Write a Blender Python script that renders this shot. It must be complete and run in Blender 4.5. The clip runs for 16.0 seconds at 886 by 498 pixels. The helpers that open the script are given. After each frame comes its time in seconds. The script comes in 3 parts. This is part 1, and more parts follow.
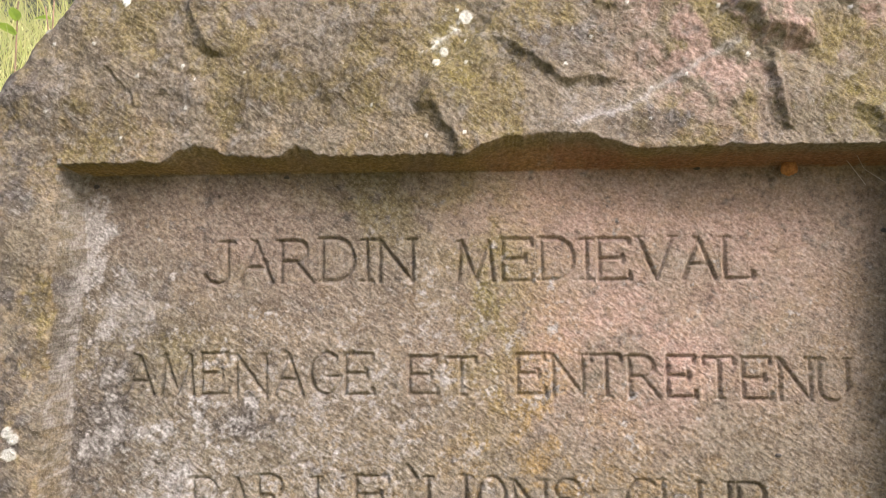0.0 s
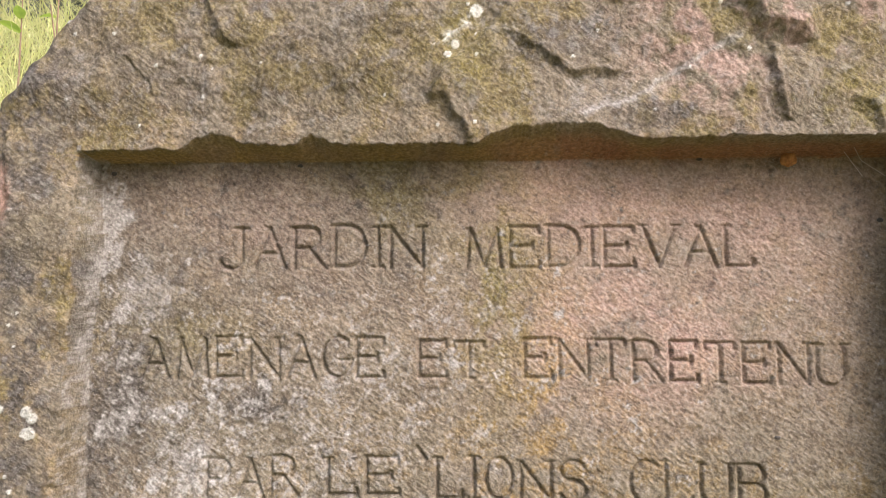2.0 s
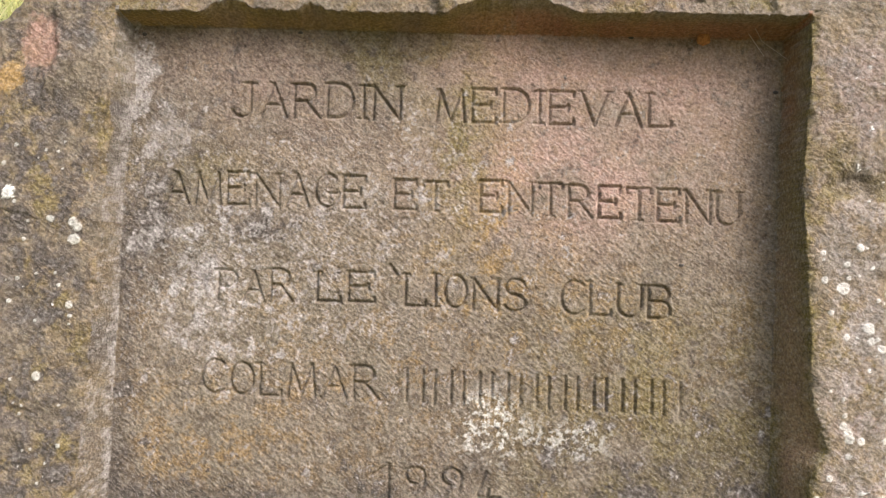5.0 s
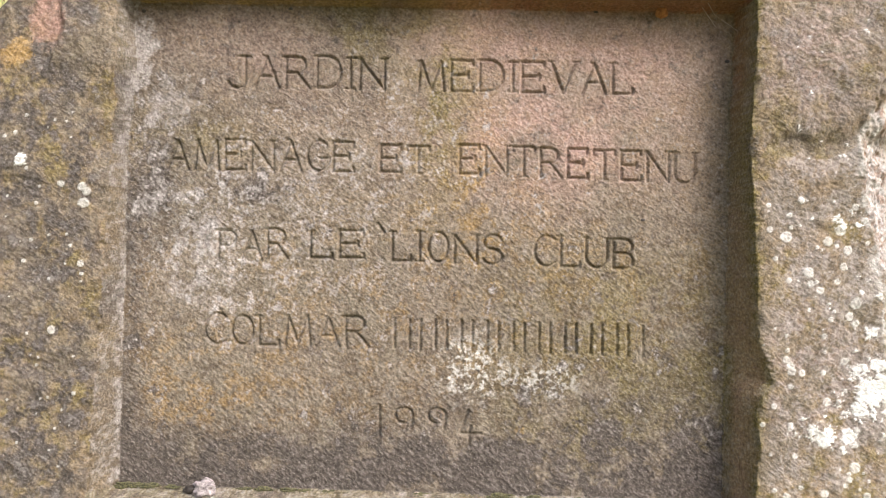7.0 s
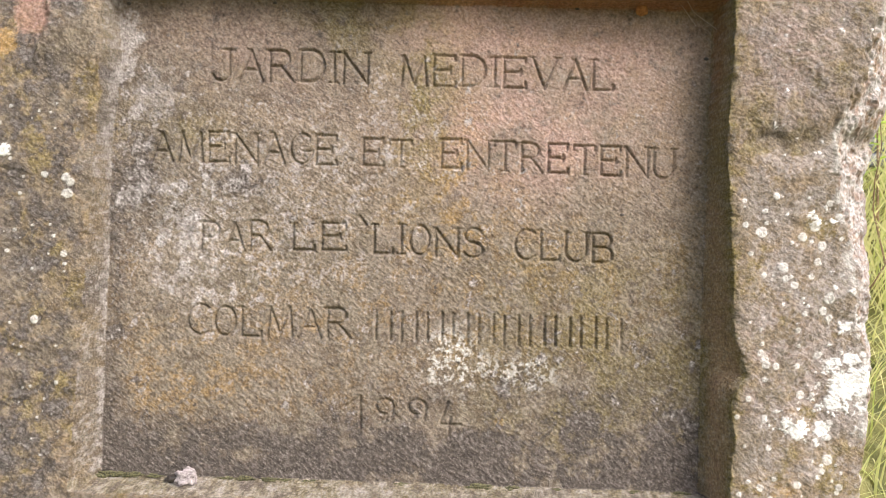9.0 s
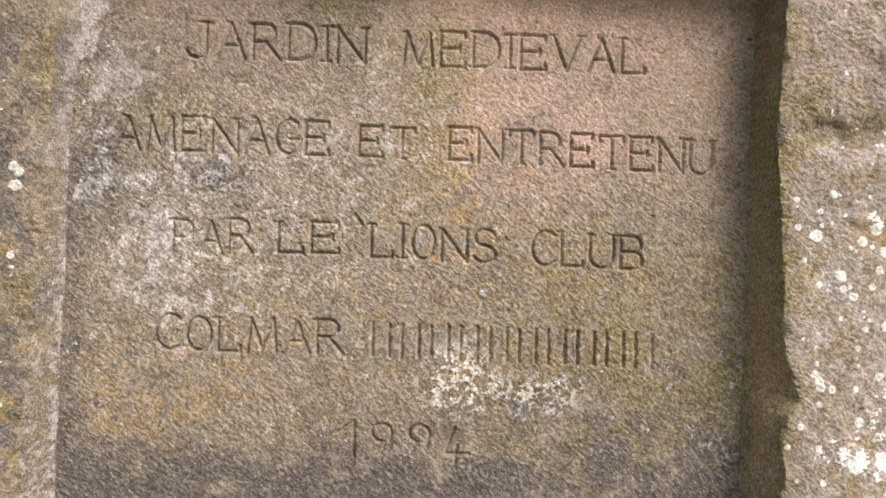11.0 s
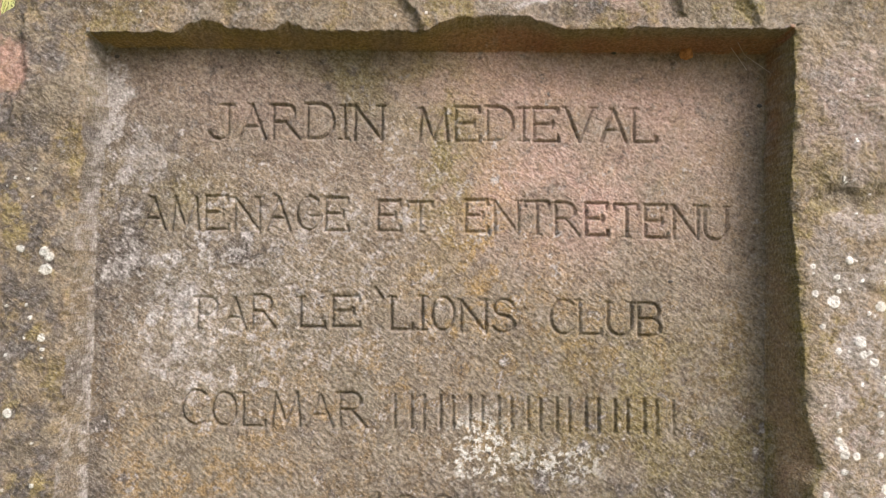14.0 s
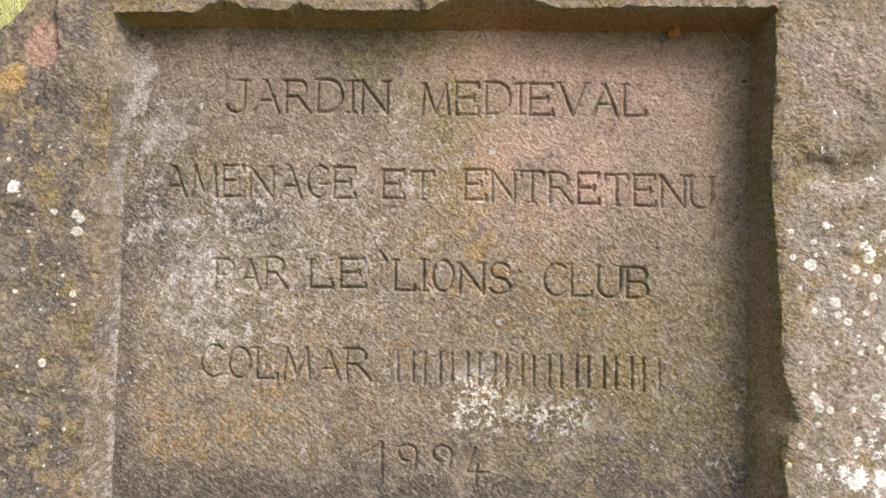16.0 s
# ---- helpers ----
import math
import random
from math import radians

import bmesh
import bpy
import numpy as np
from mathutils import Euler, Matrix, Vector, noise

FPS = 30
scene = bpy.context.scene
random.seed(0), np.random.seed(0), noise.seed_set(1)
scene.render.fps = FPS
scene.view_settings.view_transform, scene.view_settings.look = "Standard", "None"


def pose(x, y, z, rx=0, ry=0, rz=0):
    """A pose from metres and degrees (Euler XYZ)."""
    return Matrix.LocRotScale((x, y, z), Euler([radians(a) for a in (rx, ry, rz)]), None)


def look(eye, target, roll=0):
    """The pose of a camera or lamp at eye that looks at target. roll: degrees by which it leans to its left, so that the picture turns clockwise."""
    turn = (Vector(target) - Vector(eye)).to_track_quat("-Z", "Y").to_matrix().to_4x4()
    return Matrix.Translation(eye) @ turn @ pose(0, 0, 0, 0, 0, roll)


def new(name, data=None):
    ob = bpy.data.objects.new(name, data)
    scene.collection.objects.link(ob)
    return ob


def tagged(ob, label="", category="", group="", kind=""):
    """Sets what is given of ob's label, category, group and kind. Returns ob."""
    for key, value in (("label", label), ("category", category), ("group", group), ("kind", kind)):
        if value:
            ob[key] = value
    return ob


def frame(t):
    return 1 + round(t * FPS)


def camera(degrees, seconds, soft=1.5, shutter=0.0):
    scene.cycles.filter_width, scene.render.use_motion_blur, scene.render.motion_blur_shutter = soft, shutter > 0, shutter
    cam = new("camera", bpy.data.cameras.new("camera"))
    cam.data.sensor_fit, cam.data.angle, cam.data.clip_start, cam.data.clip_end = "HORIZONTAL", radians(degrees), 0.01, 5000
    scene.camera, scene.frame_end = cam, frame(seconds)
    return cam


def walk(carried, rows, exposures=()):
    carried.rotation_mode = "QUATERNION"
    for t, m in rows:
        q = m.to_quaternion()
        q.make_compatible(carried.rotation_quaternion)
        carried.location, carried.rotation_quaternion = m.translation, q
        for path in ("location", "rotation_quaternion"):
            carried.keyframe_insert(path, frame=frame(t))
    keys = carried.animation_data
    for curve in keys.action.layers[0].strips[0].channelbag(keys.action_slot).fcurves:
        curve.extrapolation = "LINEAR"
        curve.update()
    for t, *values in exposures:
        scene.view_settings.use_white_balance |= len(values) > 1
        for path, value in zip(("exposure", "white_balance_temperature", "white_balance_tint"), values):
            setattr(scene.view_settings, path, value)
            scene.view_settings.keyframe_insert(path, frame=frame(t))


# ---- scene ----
cam = camera(63.2, 16.0, soft=0.85)
SUN, SUN_HEIGHT, SUN_SIDE, SKY = 1.6, 41.0, 140.0, 0.235
KELVIN, TINT = 5990, 14.5
EXPOSURES = [(0, 0.37), (1.5, 0.39), (3, 0.30), (4.2, 0.28), (6.5, 0.36), (8.5, 0.38), (12.5, 0.38), (13.5, 0.31), (16, 0.30)]
PATH = [
    (0, (0.026, -0.612, 1.253), (-0.063, 1.38, 1.414), -0.6),
    (0.5, (0.016, -0.606, 1.258), (-0.067, 1.386, 1.417), -0.4),
    (1, (0.016, -0.609, 1.267), (-0.057, 1.383, 1.424), -0.3),
    (1.5, (0.012, -0.62, 1.261), (-0.057, 1.372, 1.427), -0.4),
    (2, (0.014, -0.628, 1.236), (-0.061, 1.363, 1.411), -0.3),
    (2.5, (0.018, -0.634, 1.186), (-0.047, 1.357, 1.366), -0.4),
    (3, (0.027, -0.66, 1.134), (-0.043, 1.333, 1.287), -0.5),
    (3.5, (0.037, -0.691, 1.121), (-0.026, 1.304, 1.245), 0.8),
    (4, (0.044, -0.72, 1.116), (-0.022, 1.276, 1.227), 1.2),
    (4.2, (0.046, -0.73, 1.118), (-0.025, 1.266, 1.22), 1.4),
    (6.3, (0.04, -0.795, 1.103), (0.033, 1.205, 1.137), 1.2),
    (6.5, (0.041, -0.804, 1.105), (0.038, 1.195, 1.135), 0.7),
    (7, (0.042, -0.825, 1.083), (0.043, 1.175, 1.107), 0.8),
    (7.5, (0.04, -0.841, 1.086), (0.054, 1.159, 1.102), 0.7),
    (8, (0.046, -0.851, 1.1), (0.069, 1.148, 1.11), 0.5),
    (8.5, (0.054, -0.86, 1.09), (0.081, 1.14, 1.103), 0.7),
    (9, (0.057, -0.834, 1.077), (0.074, 1.166, 1.097), 1.2),
    (9.2, (0.053, -0.818, 1.075), (0.066, 1.182, 1.098), 1.4),
    (11.3, (0.04, -0.727, 1.08), (0.091, 1.272, 1.111), 1.5),
    (11.5, (0.041, -0.727, 1.085), (0.094, 1.272, 1.118), 1.4),
    (12, (0.038, -0.729, 1.092), (0.104, 1.269, 1.137), 1.2),
    (12.5, (0.039, -0.734, 1.101), (0.101, 1.264, 1.161), 0.9),
    (13, (0.035, -0.736, 1.111), (0.081, 1.262, 1.184), 0.8),
    (13.5, (0.037, -0.737, 1.121), (0.06, 1.26, 1.213), 0.5),
    (14, (0.036, -0.742, 1.122), (0.038, 1.255, 1.229), 0.3),
    (14.5, (0.039, -0.756, 1.121), (0.024, 1.24, 1.236), 0.6),
    (15, (0.038, -0.767, 1.118), (0.007, 1.23, 1.237), 0.7),
    (15.5, (0.044, -0.776, 1.098), (0.001, 1.221, 1.208), 0.7),
    (16, (0.056, -0.791, 1.09), (0.007, 1.206, 1.178), 0.7),
]
walk(cam, [(t, look(eye, target, roll)) for t, eye, target, roll in PATH], exposures=[(t, e, KELVIN, TINT) for t, e in EXPOSURES])

# ---- world and sun ----
world = bpy.data.worlds.new("world")
scene.world = world
world.use_nodes = True
wn = world.node_tree
sky = wn.nodes.new("ShaderNodeTexSky")
sky.sky_type, sky.sun_disc = "NISHITA", False
sky.sun_elevation, sky.sun_rotation = radians(SUN_HEIGHT), radians(SUN_SIDE)
sky.air_density, sky.dust_density = 0.8, 7.0
wn.links.new(sky.outputs[0], wn.nodes["Background"].inputs[0])
wn.nodes["Background"].inputs[1].default_value = SKY

sun_data = bpy.data.lights.new("sun", "SUN")
sun_data.energy, sun_data.angle, sun_data.color = SUN, radians(22), (1.0, 0.95, 0.88)
sun = new("sun", sun_data)
el, side = radians(SUN_HEIGHT), radians(SUN_SIDE)
to_sun = Vector((math.sin(side) * math.cos(el), math.cos(side) * math.cos(el), math.sin(el)))
sun.matrix_world = look(to_sun * 20, (0, 0, 0))


# ---- materials ----
def graph(name):
    mat = bpy.data.materials.new(name)
    mat.use_nodes = True
    nt = mat.node_tree
    return mat, nt, nt.nodes["Principled BSDF"]


def noise_node(nt, scale, detail=6.0, rough=0.6, distort=0.0, slant=False):
    pos = nt.nodes.new("ShaderNodeNewGeometry")
    place = pos.outputs["Position"]
    if slant:  # grains drawn out along a slope
        turn, stretch = nt.nodes.new("ShaderNodeMapping"), nt.nodes.new("ShaderNodeMapping")
        turn.inputs["Rotation"].default_value = (0, radians(-38), 0)
        stretch.inputs["Scale"].default_value = (0.42, 0.8, 1.0)
        nt.links.new(place, turn.inputs["Vector"])
        nt.links.new(turn.outputs[0], stretch.inputs["Vector"])
        place = stretch.outputs[0]
    n = nt.nodes.new("ShaderNodeTexNoise")
    n.inputs["Scale"].default_value, n.inputs["Detail"].default_value = scale, detail
    n.inputs["Roughness"].default_value, n.inputs["Distortion"].default_value = rough, distort
    nt.links.new(place, n.inputs["Vector"])
    return n.outputs["Fac"]


def ramp(nt, fac, lo, hi, a=0.0, b=1.0):
    m = nt.nodes.new("ShaderNodeMapRange")
    for i, v in enumerate((lo, hi, a, b)):
        m.inputs[i + 1].default_value = v
    nt.links.new(fac, m.inputs[0])
    return m.outputs[0]


def times(nt, a, b):
    m = nt.nodes.new("ShaderNodeMath")
    m.operation = "MULTIPLY"
    for i, v in enumerate((a, b)):
        if isinstance(v, (int, float)):
            m.inputs[i].default_value = v
        else:
            nt.links.new(v, m.inputs[i])
    return m.outputs[0]


def blend(nt, fac, a, b, how="MIX"):
    m = nt.nodes.new("ShaderNodeMix")
    m.data_type, m.blend_type = "RGBA", how
    for socket, v in ((m.inputs[0], fac), (m.inputs[6], a), (m.inputs[7], b)):
        if isinstance(v, (int, float)):
            socket.default_value = v
        elif isinstance(v, tuple):
            socket.default_value = (*v, 1.0)
        else:
            nt.links.new(v, socket)
    return m.outputs[2]


def bump(nt, bsdf, fac, strength, distance):
    b = nt.nodes.new("ShaderNodeBump")
    b.inputs["Strength"].default_value, b.inputs["Distance"].default_value = strength, distance
    nt.links.new(fac, b.inputs["Height"])
    nt.links.new(b.outputs[0], bsdf.inputs["Normal"])


def layer(nt, name):
    a = nt.nodes.new("ShaderNodeAttribute")
    a.attribute_name = name
    return a.outputs["Fac"]


def sandstone():
    """Weathered sandstone; layers: shaped stains and growths, grain relief, some painted light and shade."""
    mat, nt, bsdf = graph("weathered_sandstone")
    mottle = noise_node(nt, 28, 8, 0.7, 0.4)
    grain = noise_node(nt, 300, 5, 0.75)
    speck = noise_node(nt, 900, 2, 0.6)
    fleck = noise_node(nt, 460, 3, 0.65, 0.3, slant=True)
    broad = noise_node(nt, 7, 5, 0.6)
    col = blend(nt, ramp(nt, mottle, 0.35, 0.65), (0.175, 0.140, 0.095), (0.32, 0.265, 0.195))
    col = blend(nt, ramp(nt, broad, 0.4, 0.65, 0, 0.6), col, (0.19, 0.165, 0.105))
    # Pink stone, made lighter to carry the panel's lit area too.
    col = blend(nt, layer(nt, "pink"), col, blend(nt, mottle, (0.37, 0.24, 0.185), (0.54, 0.385, 0.315)))
    col = blend(nt, layer(nt, "red"), col, (0.33, 0.145, 0.092))
    col = blend(nt, layer(nt, "ochre"), col, blend(nt, grain, (0.30, 0.195, 0.07), (0.50, 0.335, 0.13)))
    col = blend(nt, layer(nt, "moss"), col, blend(nt, grain, (0.115, 0.092, 0.026), (0.30, 0.245, 0.085)))
    col = blend(nt, layer(nt, "dark"), col, blend(nt, mottle, (0.062, 0.054, 0.046), (0.145, 0.122, 0.098)))
    col = blend(nt, layer(nt, "pale"), col, blend(nt, mottle, (0.36, 0.335, 0.305), (0.57, 0.54, 0.505)))
    col = blend(nt, ramp(nt, grain, 0.36, 0.64), blend(nt, 1.0, col, (0.60, 0.59, 0.57), "MULTIPLY"), blend(nt, 1.0, col, (1.3, 1.3, 1.3), "MULTIPLY"))
    # grain by relief height: pits darker, crests lighter
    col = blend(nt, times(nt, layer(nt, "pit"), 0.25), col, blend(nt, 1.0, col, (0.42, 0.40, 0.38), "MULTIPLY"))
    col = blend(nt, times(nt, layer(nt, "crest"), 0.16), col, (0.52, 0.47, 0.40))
    col = blend(nt, times(nt, ramp(nt, fleck, 0.47, 0.34, 0, 0.6), layer(nt, "coarse")), col, blend(nt, 1.0, col, (0.36, 0.34, 0.31), "MULTIPLY"))
    col = blend(nt, times(nt, ramp(nt, fleck, 0.56, 0.70, 0, 0.6), layer(nt, "coarse")), col, blend(nt, 0.5, col, (0.70, 0.64, 0.55)))
    col = blend(nt, ramp(nt, speck, 0.62, 0.72, 0, 0.5), col, (0.58, 0.54, 0.47))
    col = blend(nt, ramp(nt, speck, 0.38, 0.30, 0, 0.4), col, (0.07, 0.055, 0.04))
    col = blend(nt, 1.0, col, (0.76, 0.76, 0.76), "MULTIPLY")
    col = blend(nt, layer(nt, "lichen"), col, blend(nt, ramp(nt, grain, 0.35, 0.6), (0.45, 0.46, 0.40), (0.80, 0.80, 0.74)))
    nt.links.new(col, bsdf.inputs["Base Color"])
    bsdf.inputs["Roughness"].default_value = 0.92
    bsdf.inputs["Specular IOR Level"].default_value = 0.3
    high = nt.nodes.new("ShaderNodeMath")
    high.operation = "ADD"
    nt.links.new(fleck, high.inputs[0])
    nt.links.new(times(nt, grain, 0.6), high.inputs[1])
    bump(nt, bsdf, high.outputs[0], 1.0, 0.0018)
    return mat


def plain(name, a, b, scale, rough=0.8, bump_by=0.0, through_light=0.0, island=False):
    mat, nt, bsdf = graph(name)
    fac = noise_node(nt, scale)
    if island:
        fac = nt.nodes.new("ShaderNodeNewGeometry").outputs["Random Per Island"]
        nt.links.new(blend(nt, fac, a, b), bsdf.inputs["Base Color"])
    else:
        nt.links.new(blend(nt, ramp(nt, fac, 0.35, 0.65), a, b), bsdf.inputs["Base Color"])
    bsdf.inputs["Roughness"].default_value = rough
    if bump_by:
        bump(nt, bsdf, noise_node(nt, scale * 4), 0.6, bump_by)
    if through_light:
        out = nt.nodes["Material Output"]
        tr, mix = nt.nodes.new("ShaderNodeBsdfTranslucent"), nt.nodes.new("ShaderNodeMixShader")
        tr.inputs["Color"].default_value = (*b, 1.0)
        mix.inputs[0].default_value = through_light
        nt.links.new(bsdf.outputs[0], mix.inputs[1])
        nt.links.new(tr.outputs[0], mix.inputs[2])
        nt.links.new(mix.outputs[0], out.inputs["Surface"])
    return mat


STONE = sandstone()
SOIL = plain("grassy_soil", (0.085, 0.095, 0.032), (0.24, 0.23, 0.085), 30, 0.95, 0.01)
GRASS = plain("grass_blades", (0.40, 0.50, 0.10), (0.88, 0.84, 0.50), 5, 0.6, 0, 0.35, True)
LEAF = plain("weed_leaves", (0.20, 0.34, 0.04), (0.46, 0.60, 0.10), 40, 0.5, 0, 0.4)
STALK = plain("dry_stalk", (0.16, 0.10, 0.06), (0.30, 0.20, 0.13), 60, 0.8)
ROCK = plain("grey_rock", (0.05, 0.055, 0.062), (0.30, 0.31, 0.32), 45, 0.9, 0.008)
LUMP = plain("dried_lump", (0.14, 0.12, 0.115), (0.42, 0.38, 0.36), 260, 0.9, 0.002)
COCOON = plain("cocoon_silk", (0.20, 0.075, 0.015), (0.42, 0.19, 0.05), 300, 0.8, 0.001)
SILK = plain("spider_silk", (0.5, 0.44, 0.38), (0.62, 0.56, 0.5), 50, 0.4)
SPOT = plain("near_black", (0.02, 0.018, 0.015), (0.05, 0.04, 0.03), 400, 0.5)


# ---- noise on a grid ----
def value_noise(x, z, cell, seed):
    """Smooth random heights in -1..1 with cells of that many metres."""
    table = np.random.default_rng(seed).uniform(-1, 1, (256, 256))
    u, v = x / cell + 57.3, z / cell + 31.7
    iu, iv = np.floor(u).astype(int), np.floor(v).astype(int)
    fu, fv = u - iu, v - iv
    fu, fv = fu * fu * (3 - 2 * fu), fv * fv * (3 - 2 * fv)
    i0, i1, j0, j1 = iu % 256, (iu + 1) % 256, iv % 256, (iv + 1) % 256
    return (table[i0, j0] * (1 - fu) + table[i1, j0] * fu) * (1 - fv) + (table[i0, j1] * (1 - fu) + table[i1, j1] * fu) * fv


def fbm(x, z, cell, seed, octaves=4, fall=0.5):
    total, amp = 0, 1.0
    for k in range(octaves):
        a = 0.6 + 0.7 * k
        total = total + amp * value_noise(x * math.cos(a) + z * math.sin(a), z * math.cos(a) - x * math.sin(a), cell / 2 ** k, seed + k)
        amp *= fall
    return total


def smooth(v, lo, hi):
    u = np.clip((v - lo) / (hi - lo), 0, 1)
    return u * u * (3 - 2 * u)


def facets(x, z, cell, seed):
    """Broken stone: flat facets of random tilt and height that meet at sharp edges."""
    rng = np.random.default_rng(seed)
    tilt, jit, lift = rng.uniform(-1, 1, (64, 64, 2)), rng.uniform(0.15, 0.85, (64, 64, 2)), rng.uniform(-1, 1, (64, 64))
    u, v = x / cell + 20, z / cell + 20
    iu, iv = np.floor(u).astype(int), np.floor(v).astype(int)
    best, high = np.full(x.shape, 9.0), np.zeros(x.shape)
    for du in (-1, 0, 1):
        for dv in (-1, 0, 1):
            a, b = (iu + du) % 64, (iv + dv) % 64
            ox, oz = u - (iu + du + jit[a, b, 0]), v - (iv + dv + jit[a, b, 1])
            d = ox * ox + oz * oz
            h = tilt[a, b, 0] * ox + tilt[a, b, 1] * oz + 0.45 * lift[a, b]
            near = d < best
            best, high = np.where(near, d, best), np.where(near, h, high)
    return high


def distance_to(x, z, points):
    """Distance to a line through the points, and on which side of it (left of its way: positive)."""
    best, sign = np.full(x.shape, 9.0), np.ones(x.shape)
    for (ax, az), (bx, bz) in zip(points, points[1:]):
        dx, dz = bx - ax, bz - az
        u = np.clip(((x - ax) * dx + (z - az) * dz) / (dx * dx + dz * dz), 0, 1)
        d = np.hypot(x - ax - u * dx, z - az - u * dz)
        s = np.sign(dx * (z - az) - dz * (x - ax))
        near = d < best
        best, sign = np.where(near, d, best), np.where(near, s, sign)
    return best, sign


# ---- the inscription: capitals as chisel strokes in a box one high ----
DRAWN = dict(A=.86, B=.66, C=.82, D=.84, E=.68, G=.86, I=.16, J=.5, L=.66, M=1.08, N=.9, O=.9, P=.62, R=.8, S=.66, T=.8, U=.8, V=.88)
STROKES = dict(
    A="0 0 .43 1 .86 0;.17 .36 .69 .36",
    B="0 0 0 1 .4 1;o .38 .76 .24 .24 -90 90;0 .52 .4 .52;o .4 .26 .26 .26 -90 90;0 0 .4 0",
    C="o .5 .5 .5 .5 50 310",
    D="0 0 0 1 .36 1;o .36 .5 .48 .5 -90 90;0 0 .36 0",
    E=".66 1 0 1 0 0 .68 0;0 .52 .52 .52;.66 1 .66 .86;.68 0 .68 .14;.52 .6 .52 .44",
    G="o .5 .5 .5 .5 50 350;.86 .42 .56 .42",
    I=".08 0 .08 1",
    J=".42 1 .42 .2;o .2 .2 .22 .22 -170 0",
    L="0 1 0 0 .66 0 .66 .16",
    M="0 0 .12 1 .54 .08 .96 1 1.08 0",
    N="0 0 0 1 .9 0 .9 1",
    O="o .45 .5 .45 .5 0 360",
    P="0 0 0 1 .34 1;o .34 .73 .28 .27 -90 90;0 .46 .34 .46",
    R="0 0 0 1 .38 1;o .38 .75 .27 .25 -90 90;0 .5 .38 .5;.36 .5 .8 0",
    S="o .34 .75 .3 .25 20 270;o .32 .25 .34 .25 -160 90",
    T="0 1 .8 1;.4 1 .4 0;0 1 0 .86;.8 1 .8 .86",
    U="0 1 0 .3;o .4 .36 .4 .36 180 360;.8 .3 .8 1",
    V="0 1 .44 0 .88 1",
)
SERIF = dict(A=".43 1 .3 1.03", I="-.06 1 .22 1;-.06 0 .22 0", J=".26 1 .56 1", N="-.12 1 .02 1;.78 1 1.02 1", M=".0 1 .16 1", R="-.1 1 .05 1", P="-.1 1 .05 1;-.1 0 .14 0", D="-.1 1 .05 1;-.1 0 .05 0", V="-.1 1 .12 1;.76 1 1 1", U="-.12 1 .12 1;.68 1 .92 1", T=".28 0 .52 0", L="-.12 1 .12 1")
DRAWN.update({"1": .44, "9": .51, "4": .58})
STROKES.update({"1": "0 .69 .42 1 .42 .5 .44 0", "9": "o .26 .72 .25 .24 -75 -360;.51 .72 .5 .5 .46 .36", "4": ".22 .92 0 .28 .08 .22 .58 .22;.28 .44 .25 -.14"})
# as this mason cut them: narrower than drawn
WIDTH = dict(DRAWN, A=.74, C=.68, D=.74, E=.70, G=.68, J=.58, L=.64, M=.82, N=.76, O=.68, R=.75, T=.76, U=.72, V=.78)


def stroke_lines(text):
    lines = []
    for piece in text.split(";"):
        if piece[0] == "o":
            cx, cz, rx, rz, a0, a1 = [float(v) for v in piece[1:].split()]
            n = max(6, int(abs(a1 - a0) / 20))
            turn = [radians(a0 + (a1 - a0) * k / n) for k in range(n + 1)]
            lines.append([(cx + rx * math.cos(a), cz + rz * math.sin(a)) for a in turn])
        else:
            v = [float(q) for q in piece.split()]
            lines.append(list(zip(v[0::2], v[1::2])))
    return lines


# words: text, left end, right end, height of the foot at either end, height of a capital
WORDS = [
    ("JARDIN", -0.206, -0.028, 1.276, 1.275, 0.036), ("MEDIEVAL", 0.011, 0.258, 1.275, 1.274, 0.0345),
    ("AMENAGE", -0.276, -0.062, 1.180, 1.180, 0.034), ("ET", -0.031, 0.025, 1.180, 1.179, 0.031), ("ENTRETENU", 0.060, 0.330, 1.179, 1.172, 0.034),
    ("PAR", -0.215, -0.136, 1.078, 1.080, 0.033), ("LE", -0.110, -0.049, 1.081, 1.082, 0.031), ("LIONS", -0.016, 0.110, 1.079, 1.075, 0.033),
    ("CLUB", 0.147, 0.260, 1.075, 1.073, 0.034), ("COLMAR", -0.229, -0.042, 0.981, 0.979, 0.034), ("1994", -0.045, 0.088, 0.877, 0.874, 0.037),
]


